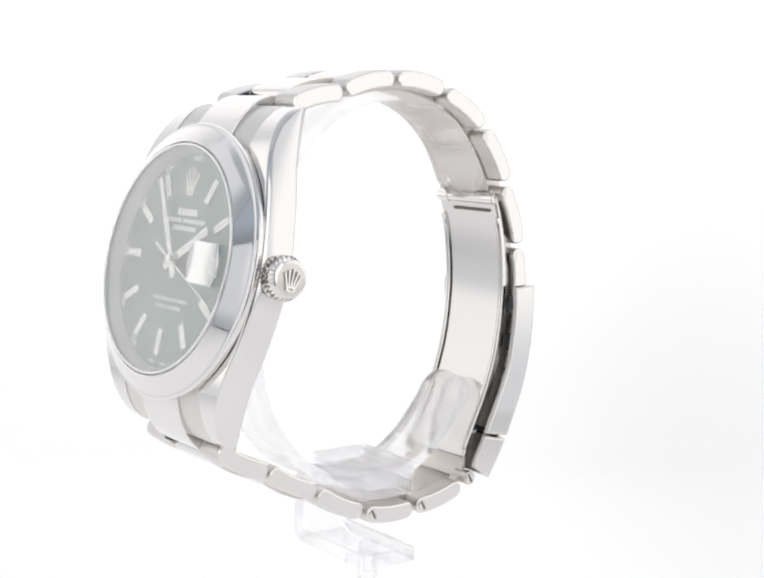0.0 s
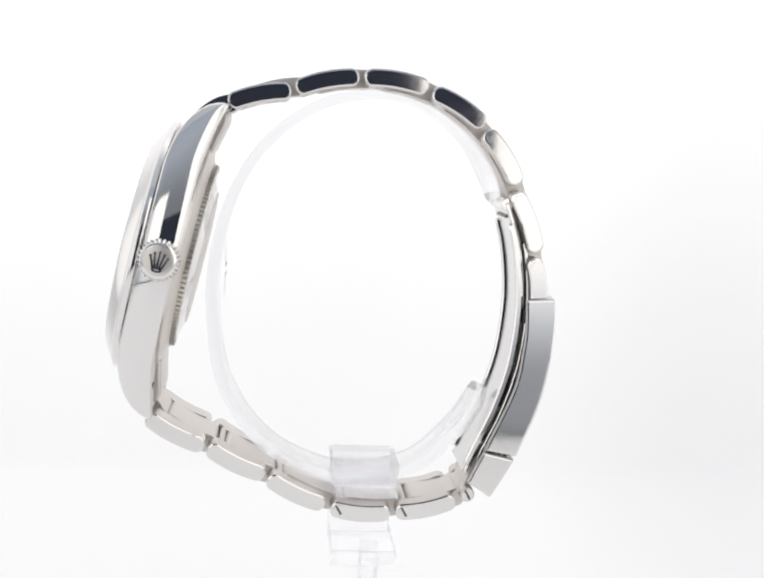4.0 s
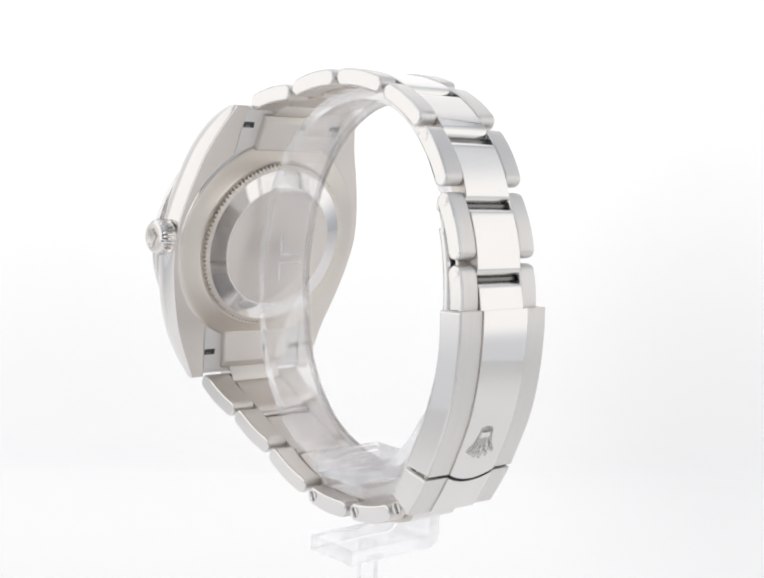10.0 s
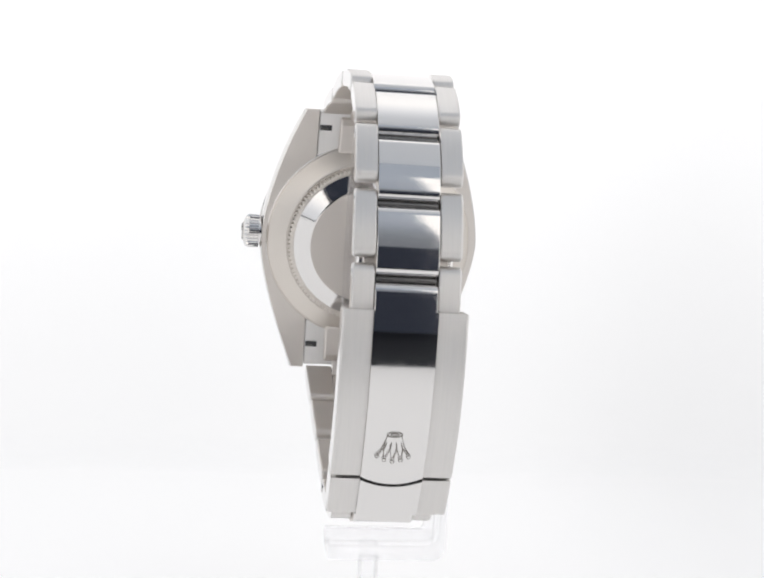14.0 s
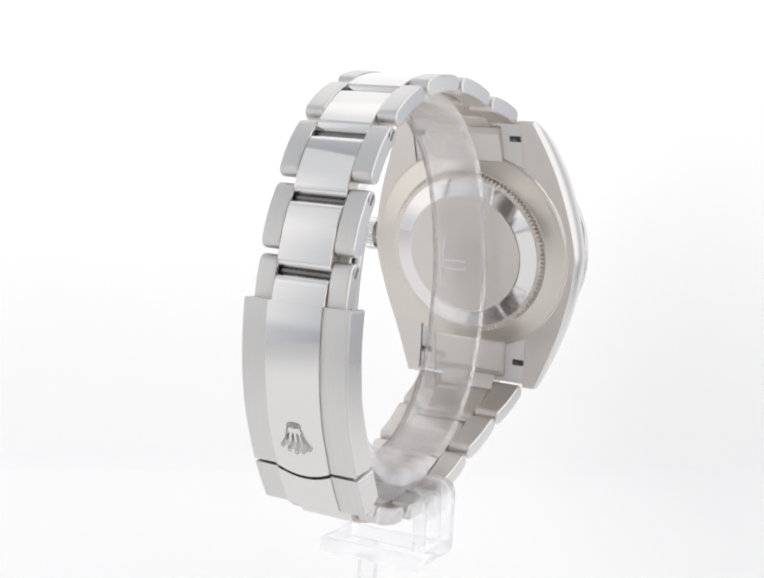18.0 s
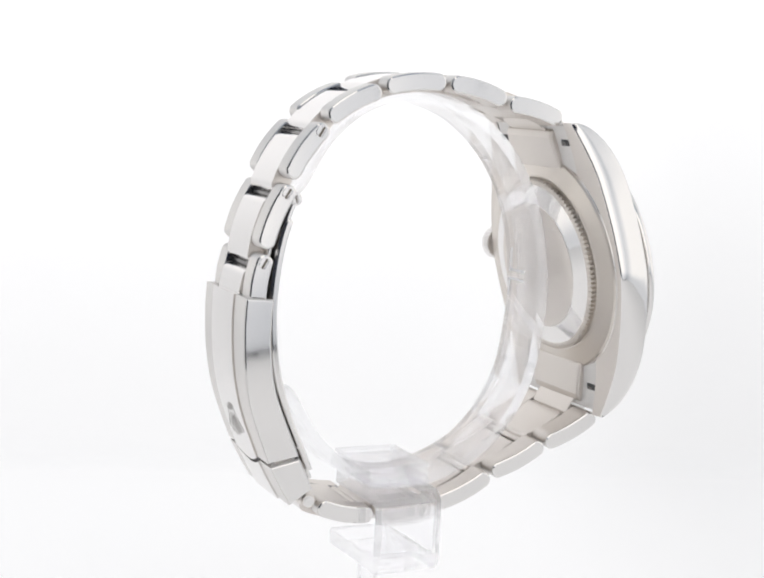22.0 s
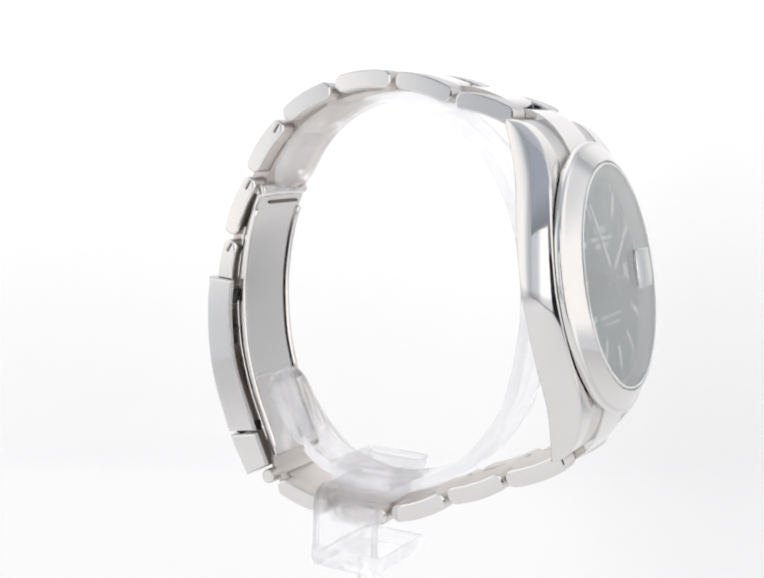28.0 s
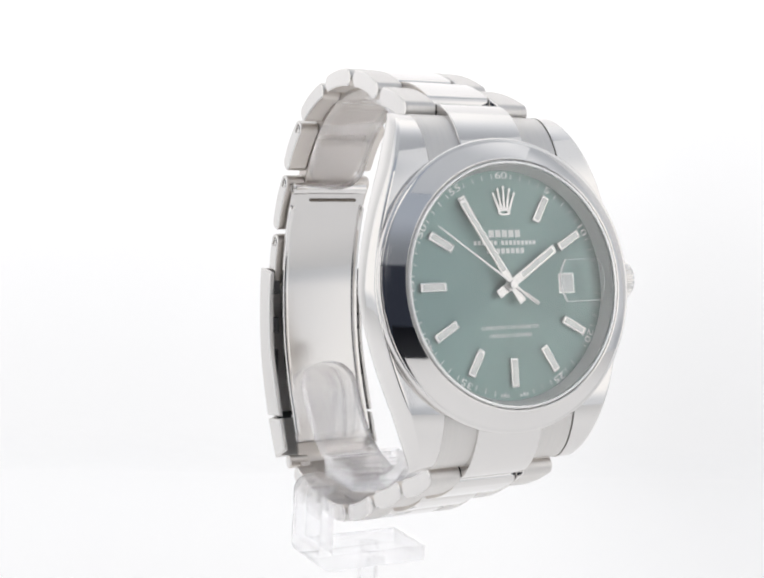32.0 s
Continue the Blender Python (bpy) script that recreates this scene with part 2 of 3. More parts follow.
def light_tent():
    sweep = [(-186, FLOOR), (108, FLOOR)]
    for k in range(1, 17):
        a = math.pi / 2 * k / 16
        sweep.append((108 + 8 * math.sin(a), FLOOR + 8 * (1 - math.cos(a))))
    sweep += [(116, 0), (116, 60), (116, 120), (116, 246)]
    fl = prism(band([Vector(p) for p in sweep], 0.0, 2.0), -230, 230)
    for v in fl.verts:
        if v.co.y > 60:
            v.co.y += 0.13 * v.co.x
    tagged(new("floor", finish("floor", fl, FLOOR_WHITE, FLOOR)), "smooth white sweep with an added faded glow, floor and backdrop of a light tent", "floor", kind="structure")
    cloth = "white translucent diffuser side of a photo tent"
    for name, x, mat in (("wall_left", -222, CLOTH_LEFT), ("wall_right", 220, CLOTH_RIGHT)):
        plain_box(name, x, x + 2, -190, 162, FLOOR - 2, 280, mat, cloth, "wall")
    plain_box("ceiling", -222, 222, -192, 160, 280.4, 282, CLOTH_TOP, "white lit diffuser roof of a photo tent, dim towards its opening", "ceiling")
    plain_box("wall_back", -222, 222, 166, 168, FLOOR - 2, 280, CLOTH_BACK, "bluish back of a light tent behind the sweep, with an added dim glow", "wall")
    flap = "white front flap of a photo tent beside its opening"
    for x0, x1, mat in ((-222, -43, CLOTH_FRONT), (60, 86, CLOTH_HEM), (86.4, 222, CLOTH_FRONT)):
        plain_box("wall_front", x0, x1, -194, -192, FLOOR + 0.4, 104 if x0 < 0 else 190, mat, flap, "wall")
    # unseen dim cloth, added to shorten the dark opening in the steel's reflections
    plain_box("wall_front", -42.6, 59.6, -194, -192, OPENING_TOP, 104, CLOTH_OVER, "added bluish cloth with a dim glow, hanging into the tent opening", "wall")
    plain_box("wall_front", -222, 59.6, -194, -192, 104.4, 280, CLOTH_OVER, "bluish cloth with an added dim glow over the tent opening", "wall")
    plain_box("wall_front", 60, 222, -194, -192, 190.4, 280, CLOTH_OVER, "bluish cloth with an added dim glow over the tent flap", "wall")
    plain_box("floor", -330, 330, -186, 160, FLOOR - 4, FLOOR - 2.5, CLOTH_FOOT, "pale table top with an added dim glow beside the white sweep", "floor")
    plain_box("floor", -500, 500, -610, -186.4, FLOOR - 4, FLOOR - 2.5, ROOM_BLACK, "black table top before the tent", "floor")


light_tent()

# ---------------------------------------------------------------- the wristwatch
watch = tagged(empty("wristwatch", BASE - FLOOR), "steel wristwatch with green dial, closed on a clear acrylic display cuff", "watch")

TILT = radians(11.9)
UP, OUT = Vector((0, math.sin(TILT), math.cos(TILT))), Vector((0, -math.cos(TILT), math.sin(TILT)))
CENTRE = Vector((-0.2, -37.2, 1.86))
CASE = Matrix(((1, UP.x, OUT.x, CENTRE.x), (0, UP.y, OUT.y, CENTRE.y), (0, UP.z, OUT.z, CENTRE.z), (0, 0, 0, 1)))


def on_case(bm):
    """Carry a bmesh from the case's own axes (x to 3 o'clock, y to 12, z outward from the dial) into the watch."""
    bmesh.ops.transform(bm, matrix=CASE, verts=bm.verts)
    return bm


def case_pose(m):
    """The matrix of a part in the watch's space from its place on the case, mm."""
    full = Matrix.Translation((0, 0, -BASE)) @ CASE @ m
    full.translation *= MM
    return full


def case_part(name, bm, mats, parent, label="", crease=20):
    return part(name, on_case(bm), mats, parent, label, crease=crease)


def fall(u, start, reach, drop):
    """How far a surface has curved down at u, a quarter of an ellipse from start on."""
    t = min(1.0, max(0.0, (abs(u) - start) / reach))
    return drop * (1 - math.sqrt(1 - t * t))


def lug_top(u):
    return -0.6 - fall(u, 13.0, 11.45, 6.8)


def lug_under(u):
    return min(-5.8 - 1.8 * (max(0, abs(u) - 15) / 9.4) ** 1.5, lug_top(u) - 0.25)


def flank(u, s):
    """Half the width of the case at u; the side without the crown is a little fuller."""
    return 19.85 - 6.75 * (abs(u) / 24.2) ** 1.55 + (0.3 * max(0.0, 1 - (u / 17) ** 2) if s < 0 else 0.0)


def build_case():
    bm = bmesh.new()
    lathe([(0, -0.75), (18.6, -0.75), (18.9, -1.0), (18.9, -5.6), (18.6, -5.9), (0, -5.9)], 96, bm, closed=False)
    for s in (1, -1):
        one = bmesh.new()
        rows = []
        for k in range(65):
            u = 24.4 * math.sin(math.pi / 2 * (k - 32) / 32)
            top, low, o = lug_top(u), lug_under(u), flank(u, s)
            inn, deep = 10.55, top - low
            e = min(1.0, deep / 2.4)
            sec = [(inn, top), (o - 0.66, top), (o - 0.58, top - 0.003), (o - 0.4, top - 0.04 * e), (o - 0.25, top - 0.14 * e), (o - 0.15, top - 0.32 * e)]
            for k2 in range(1, 8):
                f = k2 / 8
                sec.append((o + 0.12 - 0.27 * (2 * f - 1) ** 2, (top - 0.45 * e) * (1 - f) + (low + 0.3 * e) * f))
            sec += [(o - 0.18, low + 0.28 * e), (o - 0.25, low + 0.1 * e), (o - 0.35, low), (inn, low)]
            rows.append([one.verts.new((s * x, u, n)) for x, n in sec])
        m = len(rows[0])
        for a, b in zip(rows, rows[1:]):
            for i in range(m):
                one.faces.new((a[i], a[(i + 1) % m], b[(i + 1) % m], b[i]))
        one.faces.new(rows[0])
        one.faces.new(rows[-1][::-1])
        bmesh.ops.recalc_face_normals(one, faces=one.faces)
        bm.normal_update()
        join(bm, one)
    case = case_part("case", bm, [POLISHED, SATIN], watch, "polished steel watch case with brushed back and four lugs", 30)
    inward = -OUT
    for p in case.data.polygons:
        p.material_index = 1 if p.normal.dot(inward) > 0.85 else 0
    return case


case = build_case()


def ring_part(name, outline, mat, parent, label="", steps=128):
    return case_part(name, lathe(outline, steps), mat, parent, label, 30)


bezel_outline = [(16.8, 1.2), (16.8, 2.1), (16.86, 2.26), (17.0, 2.31)]
for k in range(1, 10):
    a = k / 9
    bezel_outline.append((17.0 + 2.55 * a, 2.31 - 1.5 * a - 0.16 * a * a))
for k in range(1, 9):
    a = math.pi / 2 * k / 8
    bezel_outline.append((19.55 + 0.5 * math.sin(a * 0.98), 0.65 - 0.36 * (1 - math.cos(a)) - 0.1 * k / 8))
bezel_outline += [(20.03, -0.2), (19.95, -0.42), (19.7, -0.55), (17.5, -0.6)]
ring_part("bezel", bezel_outline, POLISHED, watch, "smooth domed polished steel bezel")
ring_part("bezel_seat", [(17.0, -1.0), (17.0, -0.4), (19.2, -0.4), (19.2, -1.0)], SATIN, case)
ring_part("rehaut", [(15.6, -0.2), (15.6, 0.03), (16.15, 1.95), (16.78, 1.95), (16.78, -0.2)], REHAUT, watch, "satin steel inner ring round the dial")
rehaut = bpy.data.objects["rehaut"]


def engraved_bars():
    bm = bmesh.new()
    for k in range(96):
        if k % 6 < 5:
            one = box(-0.3, 0.3, -0.03, 0.03, -0.28, 0.28)
            bmesh.ops.transform(one, matrix=Matrix.Rotation(2 * math.pi * k / 96, 4, "Z") @ Matrix.Translation((0, 15.86, 1.0)) @ Matrix.Rotation(radians(-16.0), 4, "X"), verts=one.verts)
            join(bm, one)
    ob = case_part("engraved_bars", bm, REHAUT, rehaut)
    tagged(ob, kind="stuff")


engraved_bars()
dial = ring_part("dial", [(0, 0), (15.96, 0), (15.96, -0.5), (0, -0.5)], DIAL, watch, "green sunray dial with white baton markers")
crystal = ring_part("crystal", [(0, 2.46), (16.2, 2.46), (16.2, 1.96), (0, 1.96)], CRYSTAL, watch, "flat clear sapphire crystal")
crystal.visible_shadow = False
ring_part("crystal_rim", [(16.22, 1.96), (16.22, 2.36), (16.3, 2.46), (16.45, 2.5), (16.6, 2.44), (16.7, 2.25), (16.7, 1.96)], RIM, crystal, "bright rounded edge of the crystal")


def case_back():
    outer = ring_part("case_back", [(0, -5.8), (18.6, -5.8), (18.3, -6.2), (17.6, -6.45), (15.4, -6.9), (15.1, -7.1), (0, -7.1)], SATIN_BACK, watch, "screwed satin steel case back with fluted rim")
    bm = bmesh.new()
    n = 116
    rings = [[], [], []]
    steps = 4 * n
    for k in range(steps):
        r = 14.75 if k % 4 < 2 else 14.35
        a = 2 * math.pi * (k // 2 + (0.3 if k % 2 else -0.3)) / (2 * n)
        for ring, rr, h in zip(rings, (r, r, 13.95), (-6.95, -7.8, -7.97)):
            ring.append(bm.verts.new((rr * math.cos(a), rr * math.sin(a), h)))
    for a, b in zip(rings, rings[1:]):
        for k in range(steps):
            bm.faces.new((a[k], a[(k + 1) % steps], b[(k + 1) % steps], b[k]))
    bm.faces.new(rings[2])
    bmesh.ops.recalc_face_normals(bm, faces=bm.faces)
    case_part("fluted_rim", bm, SATIN_BACK, outer)
    ring_part("polished_ring", [(0, -7.7), (13.95, -7.7), (13.85, -7.93), (11.0, -8.62), (10.75, -8.68), (0, -8.68)], POLISHED, outer)
    ring_part("back_disc", [(0, -8.64), (10.72, -8.64), (10.66, -8.74), (0, -8.74)], SATIN, outer)


case_back()


# ---------------------------------------------------------------- the crown
def emblem(size, deep, x=0.0, y=0.0, flip=1, wide=0.0):
    """A plain five-pointed coronet, drawn in the xy plane and drawn out along z."""
    bm = bmesh.new()
    ring = [(x + (0.26 * size + wide) * math.cos(a), y + flip * (0.12 * size + wide) * math.sin(a)) for a in [2 * math.pi * k / 20 for k in range(20)]]
    inner = [(x + (0.15 * size - wide) * math.cos(a), y + flip * (0.05 * size - wide) * math.sin(a)) for a in [2 * math.pi * k / 20 for k in range(20)]]
    for k in range(20):
        j = (k + 1) % 20
        prism([ring[k], ring[j], inner[j], inner[k]], 0, deep, 0, bm, plane="xy")
    for k in range(5):
        a = radians((k - 2) * 17)
        long = size * (0.86 - 0.05 * abs(k - 2))
        foot = Vector((x + 0.10 * size * (k - 2), y + flip * 0.07 * size))
        tip = Vector((x + math.sin(a) * long, y + flip * math.cos(a) * long))
        d = (tip - foot).normalized()
        o = Vector((-d.y, d.x))
        f, g = 0.05 * size + wide, 0.028 * size + wide
        prism([tuple(foot + o * f), tuple(foot - o * f), tuple(tip - o * g), tuple(tip + o * g)], 0, deep + 0.008 * (k + 1), 0, bm, plane="xy")
        prism([(tip.x + (0.055 * size + wide) * math.cos(q), tip.y + (0.055 * size + wide) * math.sin(q)) for q in [2 * math.pi * i / 8 for i in range(8)]], 0, deep + 0.008 * (k + 7), 0, bm, plane="xy")
    return bm


def coronet_strokes():
    """The outline of a five-pointed coronet standing on its oval base, as lines in the xy plane, mm."""
    def ring(x, y, a, b, n):
        return [(x + a * math.cos(q), y + b * math.sin(q)) for q in [2 * math.pi * k / n for k in range(n + 1)]]
    lines = [ring(0, 0.35, 1.1, 0.42, 24), ring(0, 0.38, 0.6, 0.2, 18)]
    tips = [(-2.3, 4.0), (-1.2, 4.6), (0.0, 4.85), (1.2, 4.6), (2.3, 4.0)]
    for x, y in tips:
        lines.append(ring(x, y, 0.29, 0.29, 12))
    for (x0, y0), (x1, y1) in zip(tips, tips[1:]):
        m = (x0 + x1) / 2
        lines.append([(x0 + 0.14, y0 - 0.26), (0.75 * m + 0.06, 2.6), (0.6 * m, 1.75), (0.75 * m - 0.06 , 2.6), (x1 - 0.14, y1 - 0.26)])
    for q in (-1, 1):
        lines.append([(q * 1.05, 0.5), (q * 1.3, 1.5), (q * 1.65, 2.6), (q * 2.4, 3.75)])
    return lines


def engraved(lines, wide, deep):
    """Thin strokes along lines in the xy plane, drawn out along z."""
    bm = bmesh.new()
    for line in lines:
        for a, b in zip(line, line[1:]):
            a, b = Vector(a), Vector(b)
            d = (b - a).normalized() if (b - a).length else Vector((1, 0))
            o = Vector((-d.y, d.x)) * wide / 2
            prism([tuple(a - o - d * wide / 3), tuple(b - o + d * wide / 3), tuple(b + o + d * wide / 3), tuple(a + o - d * wide / 3)], 0, deep, 0, bm, plane="xy")
    return bm


def winding_crown():
    n = 28
    bm = bmesh.new()
    rings = []
    for x, big, small in ((20.6, 2.1, 2.1), (21.5, 2.1, 2.1), (21.55, 3.0, 2.75), (23.3, 3.1, 2.82), (23.75, 2.85, 2.75), (24.1, 2.6, 2.6), (24.3, 2.2, 2.2), (24.42, 1.3, 1.3)):
        rings.append([bm.verts.new((x, (big if k % 4 in (0, 1) else small) * math.sin(2 * math.pi * k / (4 * n)),
                                    -3.7 + (big if k % 4 in (0, 1) else small) * math.cos(2 * math.pi * k / (4 * n)))) for k in range(4 * n)])
    for a, b in zip(rings, rings[1:]):
        for k in range(4 * n):
            bm.faces.new((a[k], a[(k + 1) % (4 * n)], b[(k + 1) % (4 * n)], b[k]))
    bm.faces.new(rings[-1])
    bmesh.ops.recalc_face_normals(bm, faces=bm.faces)
    bmesh.ops.translate(bm, vec=(-1.55, 0.4, 0), verts=bm.verts)
    knob = part("winding_crown", on_case(bm), [POLISHED, SATIN], watch, "fluted polished steel winding crown", side=0.9)
    # the wider, greyer copy below the relief draws the shade around it
    for name, deep, wide, mat in (("coronet_relief", 0.24, 0.0, POLISHED), ("coronet_groove_shade", 0.1, 0.04, GROOVE_SHADE)):
        em = emblem(3.0, deep, 0, -1.3, 1, wide)
        bmesh.ops.rotate(em, matrix=Matrix.Rotation(radians(90), 3, "Y"), cent=(0, 0, 0), verts=em.verts)
        bmesh.ops.translate(em, vec=(22.85, 0.4, -3.7), verts=em.verts)
        case_part(name, em, mat, knob)


winding_crown()


# ---------------------------------------------------------------- dial furniture
def put(name, me, m, parent, label=""):
    ob = new(name, me)
    ob.parent = parent
    ob.matrix_local = case_pose(m)
    return tagged(ob, label)


def clock(r, hours, z=0.0):
    """A place on the dial: radius and hour, its y axis pointing outward."""
    a = -2 * math.pi * hours / 12
    return Matrix.Rotation(a, 4, "Z") @ Matrix.Translation((0, r, z))


def dial_marks():
    frame_bm = box(-0.62, 0.62, -2.0, 2.0, 0.0, 0.55, 0.12)
    frame_me = finish("hour_marker", frame_bm, POLISHED, 0)
    lume_bm = box(-0.4, 0.4, -1.65, 1.65, 0.45, 0.59, 0.04)
    lume_me = finish("lume", lume_bm, LUME, 0)
    for h in (1, 2, 4, 5, 6, 7, 8, 9, 10, 11):
        mk = put("hour_marker", frame_me, clock(11.85, h), dial)
        lu = new("lume", lume_me)
        lu.parent = mk
    bm = bmesh.new()
    for k in range(60):
        one = box(-0.055, 0.055, -0.36 - (0.12 if k % 5 == 0 else 0), 0.36, 0.012, 0.03)
        if k % 5:
            bmesh.ops.transform(one, matrix=clock(14.8, k / 5), verts=one.verts)
            join(bm, one)
        else:
            one.free()
    tr = case_part("minute_track", bm, PRINT, dial)
    tagged(tr, kind="stuff")
    em = emblem(3.9, 0.35, 0, 9.9)
    case_part("coronet", em, POLISHED, dial, "polished five-pointed coronet at twelve")
    # plain bars for the maker's and the model's names
    for y, h, widths in ((7.0, 1.0, (0.86,) * 5), (5.75, 0.6, (0.44,) * 6 + (0,) + (0.44,) * 9), (4.65, 0.72, (0.58,) * 8)):
        gap = 0.2
        total = sum(widths) + gap * (len(widths) - 1) + sum(0.35 for w in widths if not w)
        x = -total / 2
        bm = bmesh.new()
        for w in widths:
            if w:
                box(x, x + w, y - h / 2, y + h / 2, 0.012, 0.035, 0, bm)
            x += (w or 0.35) + gap
        case_part("name_bars", bm, PRINT, dial)


dial_marks()


def writing(text, size, m, parent, mat, name="writing"):
    cu = bpy.data.curves.new(name, "FONT")
    cu.body, cu.size, cu.align_x, cu.align_y, cu.extrude, cu.offset = text, size * MM, "CENTER", "CENTER", 0.01 * MM, 0.012 * MM
    tmp = bpy.data.objects.new(name, cu)
    scene.collection.objects.link(tmp)
    bpy.context.view_layer.update()
    me = bpy.data.meshes.new_from_object(tmp.evaluated_get(bpy.context.evaluated_depsgraph_get()))
    bpy.data.objects.remove(tmp)
    bpy.data.curves.remove(cu)
    me.materials.clear()
    me.materials.append(mat)
    return put(name, me, m, parent)


writing("SUPERLATIVE CHRONOMETER", 0.68, Matrix.Translation((0, -5.75, 0.03)), dial, PRINT)
writing("OFFICIALLY CERTIFIED", 0.68, Matrix.Translation((0, -6.85, 0.03)), dial, PRINT)
writing("SWISS", 0.55, clock(15.0, 6.2, 0.03) @ Matrix.Rotation(math.pi, 4, "Z"), dial, PRINT)
writing("MADE", 0.55, clock(15.0, 5.8, 0.03) @ Matrix.Rotation(math.pi, 4, "Z"), dial, PRINT)
for minute in range(5, 65, 5):
    if minute not in (15, 30):
        writing(str(minute), 1.3, clock(14.9, minute / 5, 0.03) @ Matrix.Diagonal((1.6, 1, 1, 1)), dial, PRINT, "minute_numeral")

date = case_part("date_window", box(8.6, 10.8, -1.2, 1.2, 0.01, 0.06), DATE_WHITE, dial, "white date window")
case_part("window_frame", prism([(8.4, -1.4), (11.0, -1.4), (11.0, 1.4), (8.4, 1.4)], 0.005, 0.03, 0, plane="xy"), POLISHED, date)


def cyclops():
    """The lens over the date: straight above and below, rounded at its two ends, domed mostly across its length."""
    nx, ny = 28, 14
    bm = bmesh.new()
    w, h, bulge, at = 3.65, 2.87, 0.9, Vector((10.65, 0.22))
    grid = []
    for j in range(ny + 1):
        y = -h + 2 * h * j / ny
        end = w - bulge * (y / h) ** 2
        row = []
        for i in range(nx + 1):
            f = -1 + 2 * i / nx
            x = end * f
            rise = 0.2 + 0.3 * (1 - (x / w) ** 2) * (1 - 0.25 * (y / h) ** 2)
            row.append(bm.verts.new((at.x + x, at.y + y, 2.5 + rise)))
        grid.append(row)
    for a, b in zip(grid, grid[1:]):
        for i in range(nx):
            bm.faces.new((a[i], a[i + 1], b[i + 1], b[i]))
    ob = case_part("date_magnifier", bm, LENS, crystal, "clear domed date magnifier on the crystal")
    ob.visible_shadow = False
    # its bright ground edge
    around = [(w - bulge * (y / h) ** 2, y) for y in [-h + 2 * h * j / 16 for j in range(17)]]
    around += [(-x, y) for x, y in around[::-1]]
    rim = bmesh.new()
    rings = [[rim.verts.new((at.x + x * k, at.y + y * k, z)) for x, y in around] for k, z in ((1.025, 2.47), (1.012, 2.66), (0.985, 2.705))]
    for a, b in zip(rings, rings[1:]):
        for i in range(len(a)):
            rim.faces.new((a[i], a[(i + 1) % len(a)], b[(i + 1) % len(a)], b[i]))
    ob = case_part("ground_edge", rim, RIM, ob)
    ob.visible_shadow = False


cyclops()


# ---------------------------------------------------------------- pointers
def hand(name, pieces, z, mat, label):
    bm = bmesh.new()
    for outline, z0, z1 in pieces:
        prism(outline, z0, z1, 0.03, bm, plane="xy")
    ob = new(name, finish(name, bm, mat, 0))
    ob.parent = watch
    return tagged(ob, label), z


def blade_hand(w0, w1, y0, y1):
    return [(-w0, y0), (w0, y0), (w1, y1), (-w1, y1)]


def disc(r, steps=24, x=0.0, y=0.0):
    return [(x + r * math.cos(2 * math.pi * k / steps), y + r * math.sin(2 * math.pi * k / steps)) for k in range(steps)]


hour_hand, _ = hand("hour_hand", [(blade_hand(0.62, 0.62, -2.5, 8.9), 0, 0.22), (disc(1.0), 0, 0.25)], 0.7, POLISHED, "broad polished baton hour hand")
minute_hand, _ = hand("minute_hand", [(blade_hand(0.6, 0.5, -2.9, 13.5), 0, 0.22), (disc(0.95), 0, 0.25)], 1.05, POLISHED, "long polished baton minute hand")
second_hand, _ = hand("second_hand", [(blade_hand(0.17, 0.09, -4.8, 13.7), 0, 0.14), (blade_hand(0.3, 0.26, -4.8, -2.2), 0, 0.14), (disc(0.62), 0, 0.35)], 1.4, POLISHED, "thin steel sweep seconds hand")
for ob, w, y0, y1 in ((hour_hand, 0.36, 2.2, 8.5), (minute_hand, 0.3, 2.2, 13.1)):
    lume_strip = new("lume", finish("lume", prism(blade_hand(w, w * 0.9, y0, y1), 0.2, 0.26, 0, plane="xy"), LUME, 0))
    lume_strip.parent = ob


def hand_pose(degrees, z):
    return case_pose(Matrix.Translation((0, 0, z)) @ Matrix.Rotation(-radians(degrees), 4, "Z"))


hour_hand.matrix_local = hand_pose(57.2, 0.7)
minute_hand.matrix_local = hand_pose(327.6, 1.05)
second_hand.matrix_local = hand_pose(113.5, 1.4)


# ---------------------------------------------------------------- bracelet
def link_outline(p, q, thick=2.75, sag=0.32, trim=0.0):
    """The side of a link from p to q in the (y, z) plane, bowed outward, with round ends; also the length along it."""
    p, q = Vector(p), Vector(q)
    d = (q - p).normalized()
    p, q = p + d * trim, q - d * trim
    half = (q - p).length / 2
    mid = (p + q) / 2
    o = Vector((-d.y, d.x))
    if o.dot(mid - Vector((-5, -4))) < 0:
        o = -o
    r = thick / 2
    pts = []
    n = 9
    for k in range(n):
        s = -1 + 2 * k / (n - 1)
        x = s * (half - r * 0.92)
        pts.append((x, r + sag * (1 - s * s)))
    for k in range(1, 12):
        a = math.pi / 2 - math.pi * k / 12
        pts.append((half - r * 0.92 + r * 0.92 * math.cos(a), r * math.sin(a)))
    for k in range(n):
        s = 1 - 2 * k / (n - 1)
        pts.append((s * (half - r * 0.92), -r + sag * 0.9 * (1 - s * s)))
    for k in range(1, 12):
        a = -math.pi / 2 - math.pi * k / 12
        pts.append((-half + r * 0.92 + r * 0.92 * math.cos(a), r * math.sin(a)))
    return [tuple(mid + d * x + o * y) for x, y in pts]


